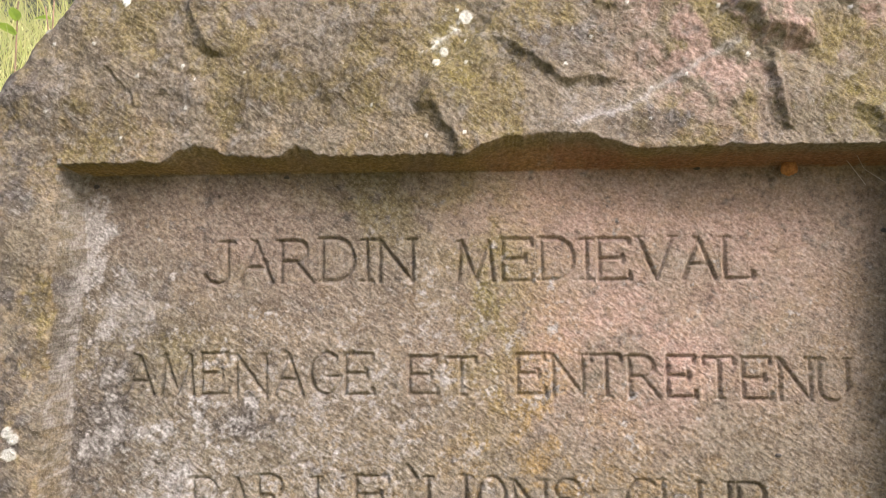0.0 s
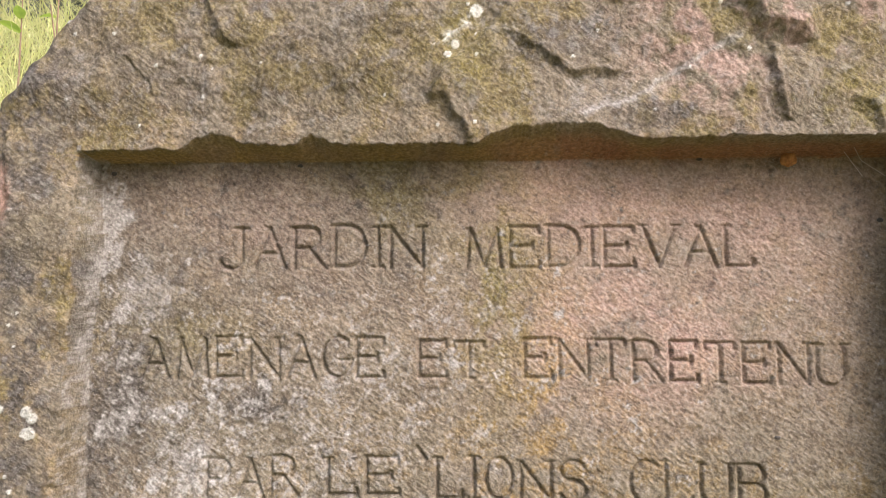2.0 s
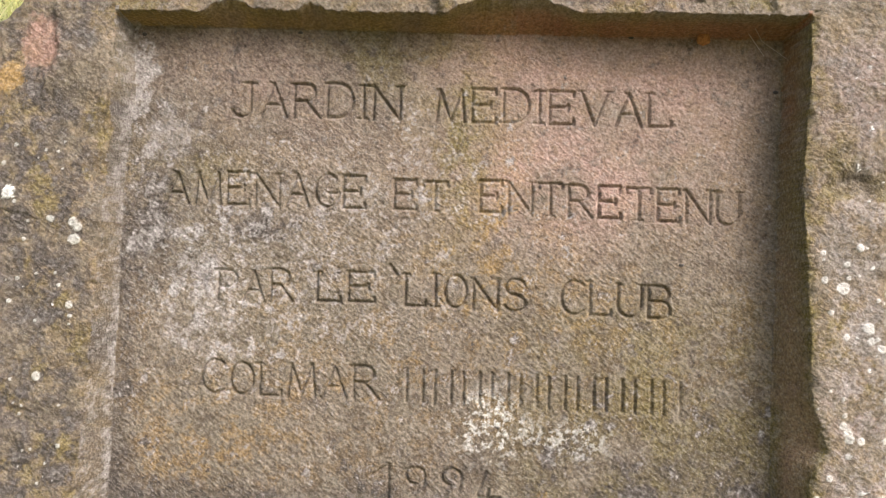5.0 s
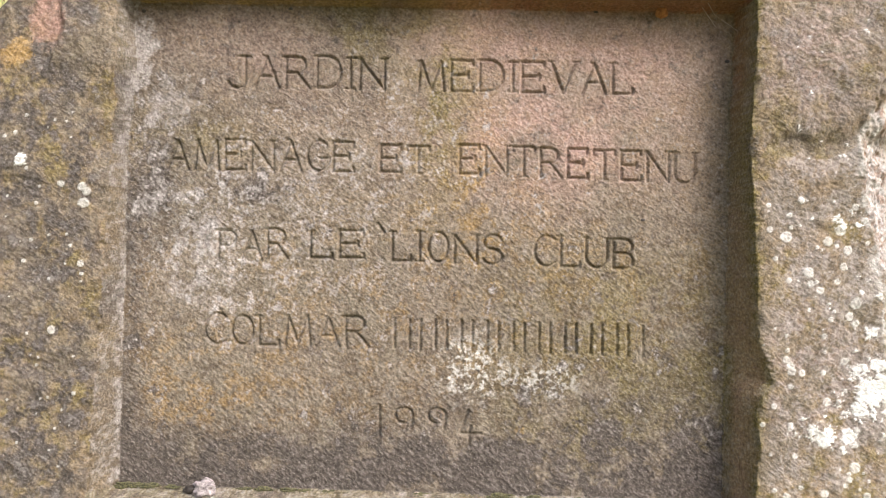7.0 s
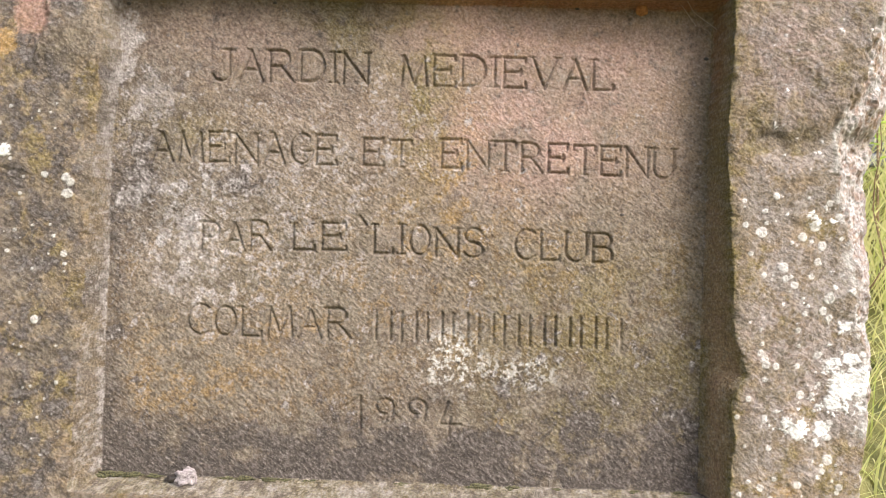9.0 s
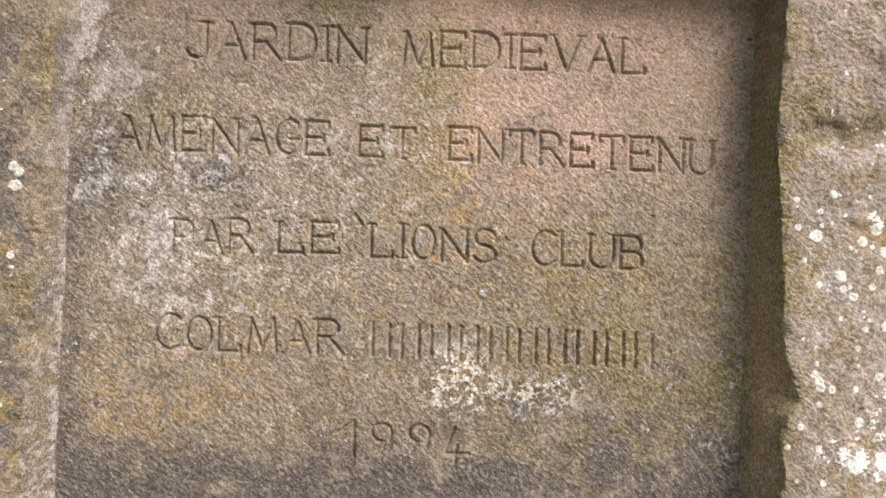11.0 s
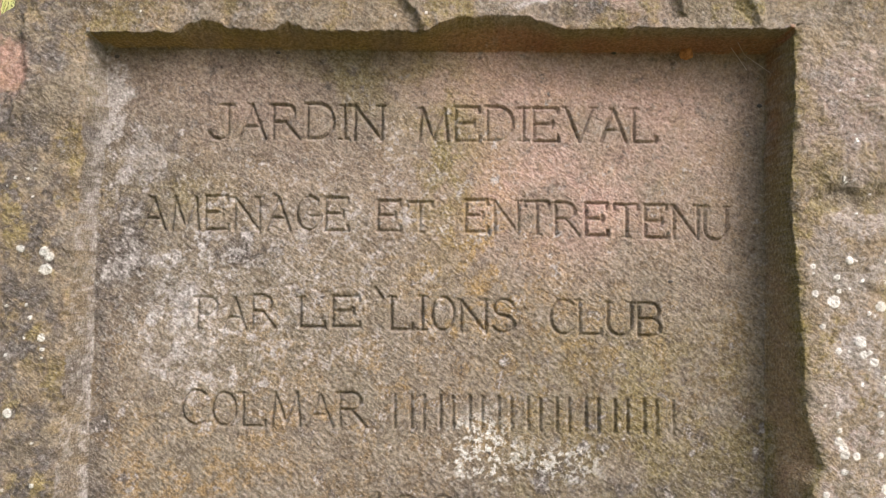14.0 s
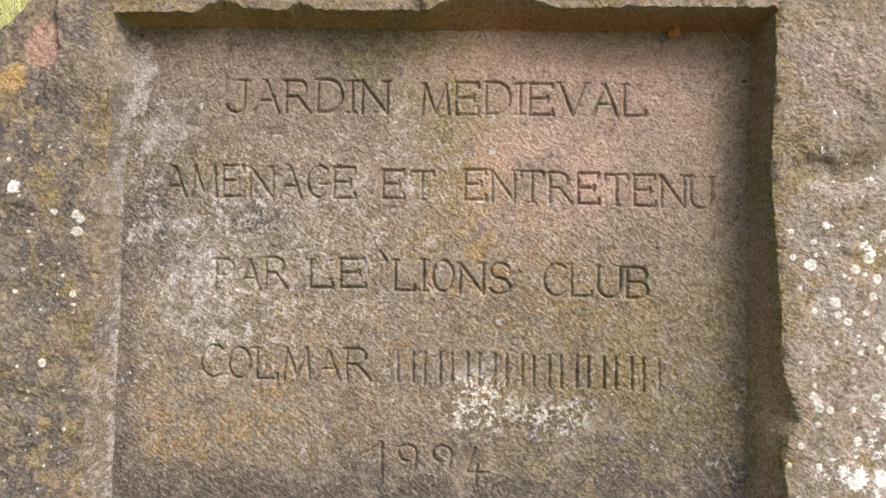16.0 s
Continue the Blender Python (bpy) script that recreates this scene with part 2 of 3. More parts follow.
def letters():
    """Each letter as lines in metres on the panel."""
    made = []
    rng = random.Random(4)
    for text, x0, x1, foot0, foot1, high in WORDS:
        gap = 0.22 if text != "1994" else 0.43
        total = sum(WIDTH[c] for c in text) + gap * (len(text) - 1)
        k, at = (x1 - x0) / total, 0.0
        for c in text:
            left = x0 + k * at
            foot = foot0 + (foot1 - foot0) * (left - x0) / (x1 - x0) + rng.uniform(-0.0006, 0.0006)
            tall = high * rng.uniform(0.97, 1.03)
            wide = k * WIDTH[c] / DRAWN[c]
            place = lambda line: [(left + wide * u, foot + tall * v) for u, v in line]
            main = [place(line) for line in stroke_lines(STROKES[c])]
            fine = [place(line) for line in stroke_lines(SERIF[c])] if c in SERIF else []
            made.append((main, fine))
            at += WIDTH[c] + gap
    # a nick before the third word of the third line
    made.append(([[(-0.033, 1.121), (-0.026, 1.111)]], []))
    # the last word of the fourth line: plain upright bars, two to a letter
    for i in range(10):
        left, foot = -0.012 + 0.0297 * i, 0.979 - 0.0005 * i
        made.append(([[(left, foot), (left, foot + 0.033)], [(left + 0.017, foot), (left + 0.017, foot + 0.033)]], []))
    return made


# ---- the stone's face as a field of depths ----
xs = np.unique(np.round(np.concatenate([np.arange(-0.62, -0.345, 0.0014), np.arange(-0.345, 0.386, 0.001), np.arange(0.386, 0.62, 0.0014)]), 5))
zs = np.unique(np.round(np.concatenate([np.arange(-0.03, 0.78, 0.015), np.arange(0.78, 0.80, 0.002), np.arange(0.80, 1.40, 0.001), np.arange(1.40, 1.62, 0.0014)]), 5))
X, Z = np.meshgrid(xs, zs)

# broken front round the panel
front = -0.036 - 0.018 * smooth(X, -0.2, 0.4) - 0.004 * smooth(-X, 0.3, 0.5)
rough = smooth(Z, 1.385, 1.44) + 0.75 * smooth(-X, 0.34, 0.42) + 0.6 * smooth(X, 0.40, 0.46)
rough = np.clip(rough, 0.15, 1)
wx, wz = X + 0.02 * fbm(X, Z, 0.06, 3), Z + 0.02 * fbm(X, Z, 0.06, 9)
front = front - 0.0012 * rough * facets(wx, wz, 0.085, 21) - 0.0075 * rough * fbm(X, Z, 0.12, 30, 3)
front = front - (0.0014 + 0.0010 * rough) * fbm(X, Z, 0.024, 40, 4, 0.6)


def spall(points, lift, fade, soft=0.0055):
    """A broken step along a line: its left side stands proud and dies away."""
    global front
    jag = 0.003 * fbm(X, Z, 0.012, 77, 3)
    d, s = distance_to(X + jag, Z + jag, points)
    mx, mz = sum(p[0] for p in points) / len(points), sum(p[1] for p in points) / len(points)
    size = max(math.hypot(p[0] - mx, p[1] - mz) for p in points)
    near = 1 - smooth(np.hypot(X - mx, Z - mz), 0.75 * size, 1.25 * size)
    front = front - lift * near * np.where(s > 0, np.exp(-d / fade), 0) * smooth(d, 0, soft) - 0.35 * lift * near * np.where(s > 0, 0, -np.exp(-d / 0.012) * smooth(d, 0, 0.004))


spall([(0.05, 1.467), (0.07, 1.451), (0.081, 1.442), (0.092, 1.436), (0.105, 1.429), (0.119, 1.432), (0.145, 1.433)], 0.0052, 0.06, 0.0055)
spall([(0.232, 1.522), (0.229, 1.488), (0.243, 1.472), (0.256, 1.461), (0.282, 1.456)], 0.010, 0.07, 0.012)
spall([(0.256, 1.453), (0.257, 1.426), (0.258, 1.408), (0.267, 1.397)], 0.006, 0.07, 0.006)
spall([(0.048, 1.497), (0.016, 1.461), (-0.012, 1.44), (-0.02, 1.42), (-0.002, 1.401), (0.014, 1.38)], 0.0055, 0.06, 0.006)
spall([(-0.21, 1.525), (-0.207, 1.492), (-0.202, 1.472), (-0.193, 1.469)], 0.005, 0.03, 0.007)
spall([(0.309, 1.491), (0.326, 1.479), (0.342, 1.48)], 0.006, 0.04, 0.008)
spall([(0.323, 1.403), (0.331, 1.392), (0.343, 1.378)], 0.006, 0.04, 0.008)
spall([(-0.385, 1.39), (-0.378, 1.33), (-0.395, 1.29)], 0.006, 0.04)
groove = Z - np.interp(X, [0.36, 0.393, 0.418, 0.437, 0.469, 0.488, 0.53], [1.214, 1.206, 1.212, 1.205, 1.214, 1.227, 1.222]) + 0.004 * fbm(X, Z, 0.03, 47, 3)
front = front + (0.0055 * np.exp(-(groove / np.where(groove > 0, 0.008, 0.018)) ** 2) - 0.004 * np.exp(-((groove - 0.03) / 0.025) ** 2)) * smooth(X, 0.385, 0.41)
spall([(-0.56, 1.20), (-0.46, 1.165), (-0.40, 1.16)], 0.002, 0.05)
spall([(-0.50, 1.10), (-0.43, 1.09), (-0.39, 1.075)], 0.002, 0.04)
spall([(-0.48, 0.98), (-0.41, 0.965), (-0.37, 0.97)], 0.0015, 0.04)
spall([(0.44, 1.30), (0.47, 1.27), (0.50, 1.275)], 0.001, 0.04)

# right-hand bevel and the outline
bevel_at = np.interp(Z, [0, 0.80, 0.98, 1.05, 1.11, 1.18, 1.22, 1.255, 1.384, 1.6], [0.52, 0.522, 0.522, 0.516, 0.505, 0.488, 0.494, 0.512, 0.540, 0.40]) 
bevel = bevel_at + 0.005 * fbm(X, Z, 0.03, 52, 3)
front = np.maximum(front, -0.055 + 0.95 * (X - bevel) + 0.004 * fbm(X, Z, 0.015, 53, 4, 0.6) + 0.0028 * fbm(X, 0.28 * Z, 0.013, 55, 3, 0.6))
edge_l = np.interp(Z, [0, 1.0, 1.2, 1.29, 1.347, 1.528, 1.64], [-0.58, -0.578, -0.552, -0.520, -0.481, -0.336, -0.240])
edge_r = np.interp(Z, [0, 0.80, 0.885, 0.967, 1.02, 1.10, 1.20, 1.33, 1.45, 1.56, 1.64], [0.53, 0.541, 0.548, 0.557, 0.560, 0.567, 0.588, 0.608, 0.56, 0.44, 0.30])
top = 1.605 - 0.1 * np.abs(X)
wob = 0.006 * fbm(X, Z, 0.05, 60, 4)
inside = np.minimum(np.minimum((X - edge_l) * 0.78, (edge_r - X) * 1.6), top - Z) + wob
shoulder = np.sqrt(np.clip(1 - (1 - np.clip(inside / 0.035, 0, 1)) ** 2, 0, 1))
DEEP = 0.20
front = front + (DEEP - front) * (1 - shoulder)

# the sunk panel
jag = fbm(X, Z, 0.03, 70, 4, 0.6)
left_f = np.interp(Z, [0.8, 0.9, 1.0, 1.1, 1.2, 1.3, 1.37], [-0.346, -0.341, -0.335, -0.330, -0.3235, -0.3205, -0.3205]) + 0.0012 * jag
left_p = np.maximum(np.interp(Z, [0.8, 1.2, 1.3, 1.37], [-0.323, -0.320, -0.312, -0.316]) + 0.0008 * jag, left_f + 0.004)
right_f = np.interp(Z, [0.80, 0.920, 0.938, 0.955, 0.975, 1.0, 1.03, 1.12, 1.18, 1.24, 1.37], [0.381, 0.382, 0.387, 0.396, 0.390, 0.383, 0.380, 0.378, 0.3715, 0.373, 0.378]) + 0.0016 * jag
right_p = np.interp(Z, [0.8, 1.0, 1.1, 1.37], [0.364, 0.365, 0.368, 0.373]) + 0.0006 * jag
right_p = np.minimum(right_p, right_f - 0.003)
lip_line = np.interp(X, [-0.31, -0.265, -0.228, -0.218, -0.205, -0.164, -0.133, -0.120, -0.10, -0.036, 0.018, 0.045, 0.071, 0.12, 0.163, 0.229, 0.376], [1.374, 1.374, 1.376, 1.385, 1.388, 1.378, 1.378, 1.387, 1.377, 1.376, 1.375, 1.386, 1.391, 1.390, 1.376, 1.376, 1.374]) + 0.0018 * fbm(X, Z * 0, 0.012, 81, 4, 0.65)
top_p = 1.3705 - 0.004 * (X + 0.3) + 0.0005 * jag
foot_p = 0.8200 - 0.0155 * (X + 0.32) + 0.001 * jag
foot_f = foot_p - 0.011


def span(v, a, b):
    return np.clip((v - a) / np.where(np.abs(b - a) < 1e-4, 1e-4, b - a), 0, 1)


u_left, u_right = span(X, left_f, left_p), span(-X, -right_f, -right_p)
u_top, u_foot = span(-Z, -np.maximum(lip_line, top_p + 0.002), -top_p), span(Z, foot_f, foot_p)
sunk = np.minimum(np.minimum(u_left, u_right), np.minimum(u_top, u_foot))
panel = 0.0008 * fbm(X, Z, 0.09, 90, 2) - 0.00045 * fbm(X, Z, 0.006, 93, 3, 0.8)
Y = front * (1 - sunk) + panel * sunk
on_panel = sunk > 0.97
slant, across = 0.80 * X - 0.60 * Z, 0.60 * X + 0.80 * Z
grit = value_noise(slant * 0.5, across, 0.0021, 95) + 0.9 * value_noise(slant * 0.55 + 0.2 * across, across, 0.0037, 96) + 0.5 * value_noise(X, Z, 0.0023, 99)
grit = np.where(sunk > 0.5, grit, 0.8 * (value_noise(X, Z, 0.0024, 105) + 0.8 * value_noise(Z, X, 0.0041, 106) + 0.6 * value_noise(X + Z, X - Z, 0.0022, 107)))
# high and low grains of the relief, coloured apart in the material
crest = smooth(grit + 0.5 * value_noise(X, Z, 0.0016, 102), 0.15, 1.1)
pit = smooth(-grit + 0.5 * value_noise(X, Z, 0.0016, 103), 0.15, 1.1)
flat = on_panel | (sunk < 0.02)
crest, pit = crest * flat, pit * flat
Y = Y - flat * grit * np.where(on_panel, 0.00013 + 0.00024 * smooth(-Z + 0.03 * fbm(X, Z, 0.05, 104, 2), -1.33, -1.15), 0.00045) * np.clip(0.9 + 0.5 * fbm(X, Z, 0.03, 101, 3), 0.3, 1.6)
# worn rim: chips on the front edges
chip = np.exp(-np.minimum(np.abs(X - right_f), np.abs(X - left_f)) / 0.004) * (sunk < 0.5) * (Z < 1.38) * (Z > 0.8)
Y = Y + 0.004 * chip * np.clip(0.6 + fbm(X, Z, 0.012, 97, 3), 0, 1.5)

# chisel strokes
which = np.zeros(X.shape, int)
LETTERS = letters()
wear = 0.85 + 0.25 * fbm(X, Z, 0.05, 98, 3)
for number, (main, fine) in enumerate(LETTERS, 1):
    every = [p for line in main + fine for p in line]
    c0, c1 = np.searchsorted(xs, (min(p[0] for p in every) - 0.006, max(p[0] for p in every) + 0.006))
    r0, r1 = np.searchsorted(zs, (min(p[1] for p in every) - 0.006, max(p[1] for p in every) + 0.006))
    gx, gz = X[r0:r1, c0:c1], Z[r0:r1, c0:c1]
    shake = 0.0004 * value_noise(gx, gz, 0.004, 120)
    cut = np.zeros(gx.shape)
    for lines, half, deep in ((main, 0.0025, 0.0042), (fine, 0.0019, 0.0029)):
        for line in lines:
            for a, b in zip(line, line[1:]):
                d, _ = distance_to(gx, gz, [a, b])
                rising = (b[0] - a[0]) * (b[1] - a[1]) > 0.4 * (b[1] - a[1]) ** 2 > 0
                heft = 0.72 if rising else 1.0
                cut = np.maximum(cut, heft * deep * np.clip(1.15 * (1 - (d + shake) / (half * heft)), 0, 1))
    Y[r0:r1, c0:c1] += cut * np.clip(wear[r0:r1, c0:c1], 0.5, 1.2)
    which[r0:r1, c0:c1] = np.where(cut > 0.0002, number, which[r0:r1, c0:c1])

# ---- stains, growths, and light and shade put into colour ----
n1, n2, n3 = fbm(X, Z, 0.045, 130, 5, 0.65), fbm(X, Z, 0.02, 140, 5, 0.7), fbm(X, Z, 0.009, 150, 4, 0.75)


def spot(x, z, rx, rz):
    return np.exp(-((X - x) / rx) ** 2 - ((Z - z) / rz) ** 2)


inner = smooth(sunk, 0.5, 1.0)
outer = 1 - smooth(sunk, 0.02, 0.2)
# Pink stain of the panel; it also paints where the light falls.
pink = inner * np.clip(1.1 * spot(0.15, 1.22, 0.15, 0.07) + 0.8 * spot(0.10, 1.34, 0.09, 0.035) + 0.5 * spot(-0.16, 1.30, 0.08, 0.05) + 0.5 * spot(0.27, 1.30, 0.08, 0.06), 0, 1) * np.clip(0.75 + 0.4 * n1, 0, 1)
pink += outer * np.clip(1.2 * spot(0.21, 1.47, 0.055, 0.07) + spot(0.31, 1.475, 0.05, 0.03) + 0.5 * spot(0.43, 1.3, 0.07, 0.09) + 0.5 * spot(0.43, 0.97, 0.06, 0.06) + 1.2 * spot(-0.395, 1.338, 0.02, 0.03), 0, 1) * smooth(n2, -0.5, 0.6)
ochre = inner * np.clip(spot(0.06, 1.13, 0.05, 0.09) + 0.6 * spot(-0.22, 0.90, 0.09, 0.05) + 0.7 * spot(0.15, 1.03, 0.18, 0.07) + 0.2 + 0.35 * smooth(-Z, -1.18, -1.0), 0, 1) * smooth(n2 + 0.6 * n3 + 0.3 * n1, -0.3, 1.0) * 0.9
ochre += outer * smooth(spot(0.012, 1.478, 0.009, 0.009) + 0.3 * n3, 0.5, 0.8) + outer * smooth(n1 + 0.6 * n2, 0.7, 1.5) * 0.7 + outer * smooth(spot(-0.435, 1.295, 0.022, 0.02) + 0.3 * n3, 0.45, 0.9) + outer * 0.9 * smooth(spot(0.44, 0.825, 0.03, 0.03) + 0.3 * n2, 0.5, 0.9)
# Olive stains; the last spot is a shallow wave's shade, as colour.
moss = inner * np.clip(0.85 * spot(-0.06, 1.34, 0.06, 0.04) + 0.95 * spot(0.035, 1.26, 0.036, 0.12) + 0.55 * spot(-0.25, 1.22, 0.07, 0.03), 0, 1) * smooth(n1 + 0.5 * n2, -1.0, 0.6)
moss += outer * smooth(n1 - 0.4 * n2 + 0.5 * smooth(Z, 1.36, 1.46) + 0.2 * smooth(-X, 0.3, 0.45), 0.2, 1.3) * 0.75
moss += outer * 0.7 * smooth(spot(0.012, 1.455, 0.035, 0.045) + 0.3 * n2, 0.35, 0.8) + outer * 0.8 * smooth(spot(0.325, 1.41, 0.03, 0.03) + 0.35 * n2, 0.4, 0.8)
ochre += inner * smooth(spot(0.134, 0.887, 0.008, 0.008) + 0.25 * n3, 0.45, 0.7) + inner * 0.7 * smooth(spot(0.02, 0.852, 0.006, 0.006) + 0.25 * n3, 0.5, 0.7)
ochre += outer * 0.16 * smooth(n1 - n2, -0.2, 1.0)
moss += 0.85 * smooth(u_top, 0.0, 0.1) * (1 - smooth(u_top, 0.2, 0.6)) * (sunk < 0.95) * smooth(n1 - 2 * X, -0.6, 0.6)
moss += 0.95 * np.exp(-np.abs(X - right_f) / 0.004) * (Z < 1.37) * smooth(n1, -1.2, 0.2)
moss += 0.8 * np.exp(-np.abs(Z - foot_p) / 0.003) * inner * smooth(n2, -0.2, 0.6)
dark = inner * np.clip(0.95 * smooth(-Z + 0.012 * n1 + 0.008 * n3, -0.895, -0.845) * smooth(n2 + 0.4 * n1, -1.8, 0.1) + 0.6 * smooth(-X + 0.01 * n2, 0.285, 0.318) * smooth(-Z, -1.22, -1.12) + 0.9 * smooth(spot(-0.285, 1.17, 0.035, 0.09) + 0.45 * n2, 0.6, 1.0) + 0.6 * smooth(spot(-0.24, 1.12, 0.03, 0.05) + 0.4 * n2, 0.7, 1.1), 0, 1)
moss += inner * 0.8 * smooth(X, 0.02, 0.22) * smooth(-Z, -1.14, -1.0) * smooth(n1 + 0.5 * n2, -1.2, 0.5)
dark += inner * 0.3 * smooth(X + 0.02 * n1, 0.05, 0.25) * smooth(-Z + 0.02 * n2, -1.0, -0.9) * smooth(n2 + n1, -1.2, 0.6)
# Dark blotch, and a faint dark line across the panel's left.
dark += inner * 0.7 * smooth(spot(-0.17, 1.155, 0.05, 0.03) + 0.45 * n2 + 0.2 * n3, 0.5, 1.0) + inner * 0.35 * np.exp(-distance_to(X, Z + 0.004 * n1, [(-0.27, 1.236), (-0.2, 1.248), (-0.12, 1.262)])[0] / 0.006) * smooth(n2, -0.8, 0.4)
dark += outer * 0.55 * smooth(spot(0.17, 1.395, 0.05, 0.02) + 0.2 * n3, 0.4, 0.9) + outer * 0.4 * smooth(spot(0.10, 1.46, 0.05, 0.025) + 0.2 * n3, 0.4, 0.9)
# Front: dark blotches, most on the left margin, fewest on the right.
dark += outer * (smooth(0.6 * n2 + 0.5 * n1 + 0.3 * n3 + 0.15 * smooth(Z, 1.38, 1.42) + 0.35 * smooth(-X, 0.3, 0.36), 0.0, 1.4) * 0.62) * (1 - 0.8 * smooth(X, 0.36, 0.42) * (0.4 + 0.6 * smooth(-Z, -1.22, -1.19)))
dark += inner * 0.4 * smooth(n2 - 0.5 * n1, 0.3, 1.1) * smooth(-Z, -1.24, -1.12) + inner * 0.22 * smooth(-Z + 0.03 * n1, -1.16, -1.02) * smooth(X + 0.04 * n2, -0.2, -0.02) * smooth(n3 + n2, -1.4, 0.4)
dark += outer * 0.62 * smooth(-X, 0.32, 0.36) * smooth(n3 + n2, -1.2, 0.6) + outer * 0.18 * smooth(Z, 1.38, 1.42) * smooth(-X, -0.1, 0.2)
dark += 0.9 * smooth(spot(-0.313, 1.275, 0.008, 0.012) + 0.3 * n3, 0.5, 0.7)
# Panel: darker at its upper left and towards its foot.
dark += inner * np.clip(0.36 * smooth(-X + 0.03 * n1, -0.03, 0.04) * smooth(Z + 0.02 * n1, 1.2, 1.3) + 0.3 * smooth(-Z + 0.02 * n1, -0.98, -0.88) * smooth(n2, -1.2, 0.5), 0, 1)
dark += outer * 0.4 * smooth(X, 0.37, 0.41) * smooth(Z, 1.2, 1.24) * smooth(n1 + 0.5 * n2, -0.3, 0.8)
dark += inner * 0.55 * smooth(spot(-0.29, 1.16, 0.06, 0.11) + 0.5 * n3 - 0.3 * n2, 0.35, 0.9)
crusty = 0.55 * n2 + 0.55 * n3
pale = inner * np.clip(0.66 * smooth(spot(-0.225, 1.075, 0.06, 0.085) + 0.6 * spot(-0.29, 1.19, 0.04, 0.09) + 0.7 * crusty, 0.55, 1.05) + 0.95 * smooth(spot(-0.312, 1.315, 0.03, 0.055) + 0.3 * n3, 0.4, 0.8) + 0.5 * smooth(spot(-0.275, 1.26, 0.04, 0.05) + 0.5 * crusty, 0.5, 1.0), 0, 1) * 0.8
n4 = fbm(X, Z, 0.0045, 160, 3, 0.8)
pale += inner * 0.5 * smooth(0.5 * spot(-0.12, 1.2, 0.12, 0.06) + 0.5 * spot(0.02, 1.24, 0.05, 0.07) + 0.6 * spot(-0.14, 1.08, 0.13, 0.11) + 0.3 * spot(0.05, 1.1, 0.2, 0.2) + 0.35 * n3 + 0.45 * n4 + 0.2 * n2, 0.6, 1.3) + inner * 0.15 * smooth(n4, 0.4, 0.9)
pale *= 1 - 0.95 * inner * smooth(-Z, -0.90, -0.85)
pale += smooth(u_left, 0.05, 0.3) * (1 - inner) * (u_top > 0.9) * (u_foot > 0.9) * smooth(n2 + n3, -0.6, 0.9) * (X < -0.3) * np.interp(Z, [0.8, 1.1, 1.25, 1.3], [0.35, 0.45, 0.6, 0.9])
vein, _ = distance_to(X + 0.002 * n2, Z + 0.002 * n3, [(0.108, 1.399), (0.15, 1.412), (0.18, 1.43), (0.22, 1.452), (0.235, 1.462)])
# Pale vein and flecks; last term puts the bevel's sunlight into colour.
pale += outer * np.exp(-vein / 0.0022) * 0.9 + outer * smooth(n3 + 0.5 * n2, 0.7, 1.3) * 0.25 + 0.42 * outer * smooth(X, 0.37, 0.42) * smooth(n2 + n4, -0.7, 0.6) * (0.45 + 0.55 * smooth(-Z + 0.01 * n1, -1.215, -1.19)) + 0.75 * outer * smooth(X - bevel, 0.0, 0.01) * smooth(n4 + n3, -0.9, 0.4)
under = (u_top < 0.999) * (u_top > 0.02) * (Z > 1.3) * (X < right_f) * (X > left_f)
cheek = (u_right < 0.999) * (u_right > 0.02) * (Z < 1.38) * (Z > 0.81) * (X > 0.3)
red = np.clip(under * smooth(u_top, 0.1, 0.5) * (0.3 + 0.7 * smooth(X + 0.03 * n1, -0.02, 0.1)) + cheek * smooth(u_right, 0.2, 0.6) * smooth(Z, 1.20, 1.28), 0, 1) * 0.85
cheek_l = (u_left < 0.995) * (u_left > 0.02) * (Z < 1.38) * (Z > 0.81) * (X < -0.3)
dark, moss = np.where(cheek_l, 0.4 + 0.25 * dark + 0.25 * n1, dark), np.where(cheek_l, 0.25 + 0.3 * moss, moss)
side_n, foot_n = fbm(Y, Z, 0.007, 170, 4, 0.8), fbm(X, Y, 0.008, 175, 4, 0.8)
pale = np.where(cheek_l, np.maximum(0.3 * pale, np.clip(0.08 + 0.4 * side_n + 0.6 * np.exp(-np.abs(X - left_p) / 0.004) * smooth(n1 + n2, -0.5, 0.5), 0, 0.9)), pale)
ochre = np.where(cheek_l & (Z < 1.2), np.clip(0.25 + 0.3 * n3, 0, 0.7), ochre)
# Strip under the lip: its shade's pinkish brown is painted, pale taken out.
pale *= 1 - 0.8 * inner * smooth(Z, 1.29, 1.33) * (X > -0.285)
pink = pink + inner * 0.25 * smooth(Z, 1.28, 1.33) * (1 - spot(-0.05, 1.33, 0.05, 0.06)) + outer * 0.18 * smooth(n1 - 0.3 * n2, -0.3, 0.9)
# Right reveal redder, for bounced light as well as its own colour.
red = red + 0.25 * cheek
# Underside of the lip: little dark, more ochre, half the moss.
dark = np.where(under, 0.15 * dark, dark)
ochre = np.where(under, np.clip(0.5 + 0.4 * n1, 0, 0.9) * (1 - 0.6 * smooth(X, 0.0, 0.1)), ochre)
moss = np.where(under, 0.5 * moss, moss)
ledge = (u_foot < 0.98) * (u_foot > 0.02) * (X < right_f) * (X > left_f)
pale = np.where(ledge, np.clip(0.22 + 0.4 * foot_n, 0, 0.8), pale)
dark = np.where(ledge, np.clip(0.2 - 0.5 * foot_n, 0, 0.7), dark)
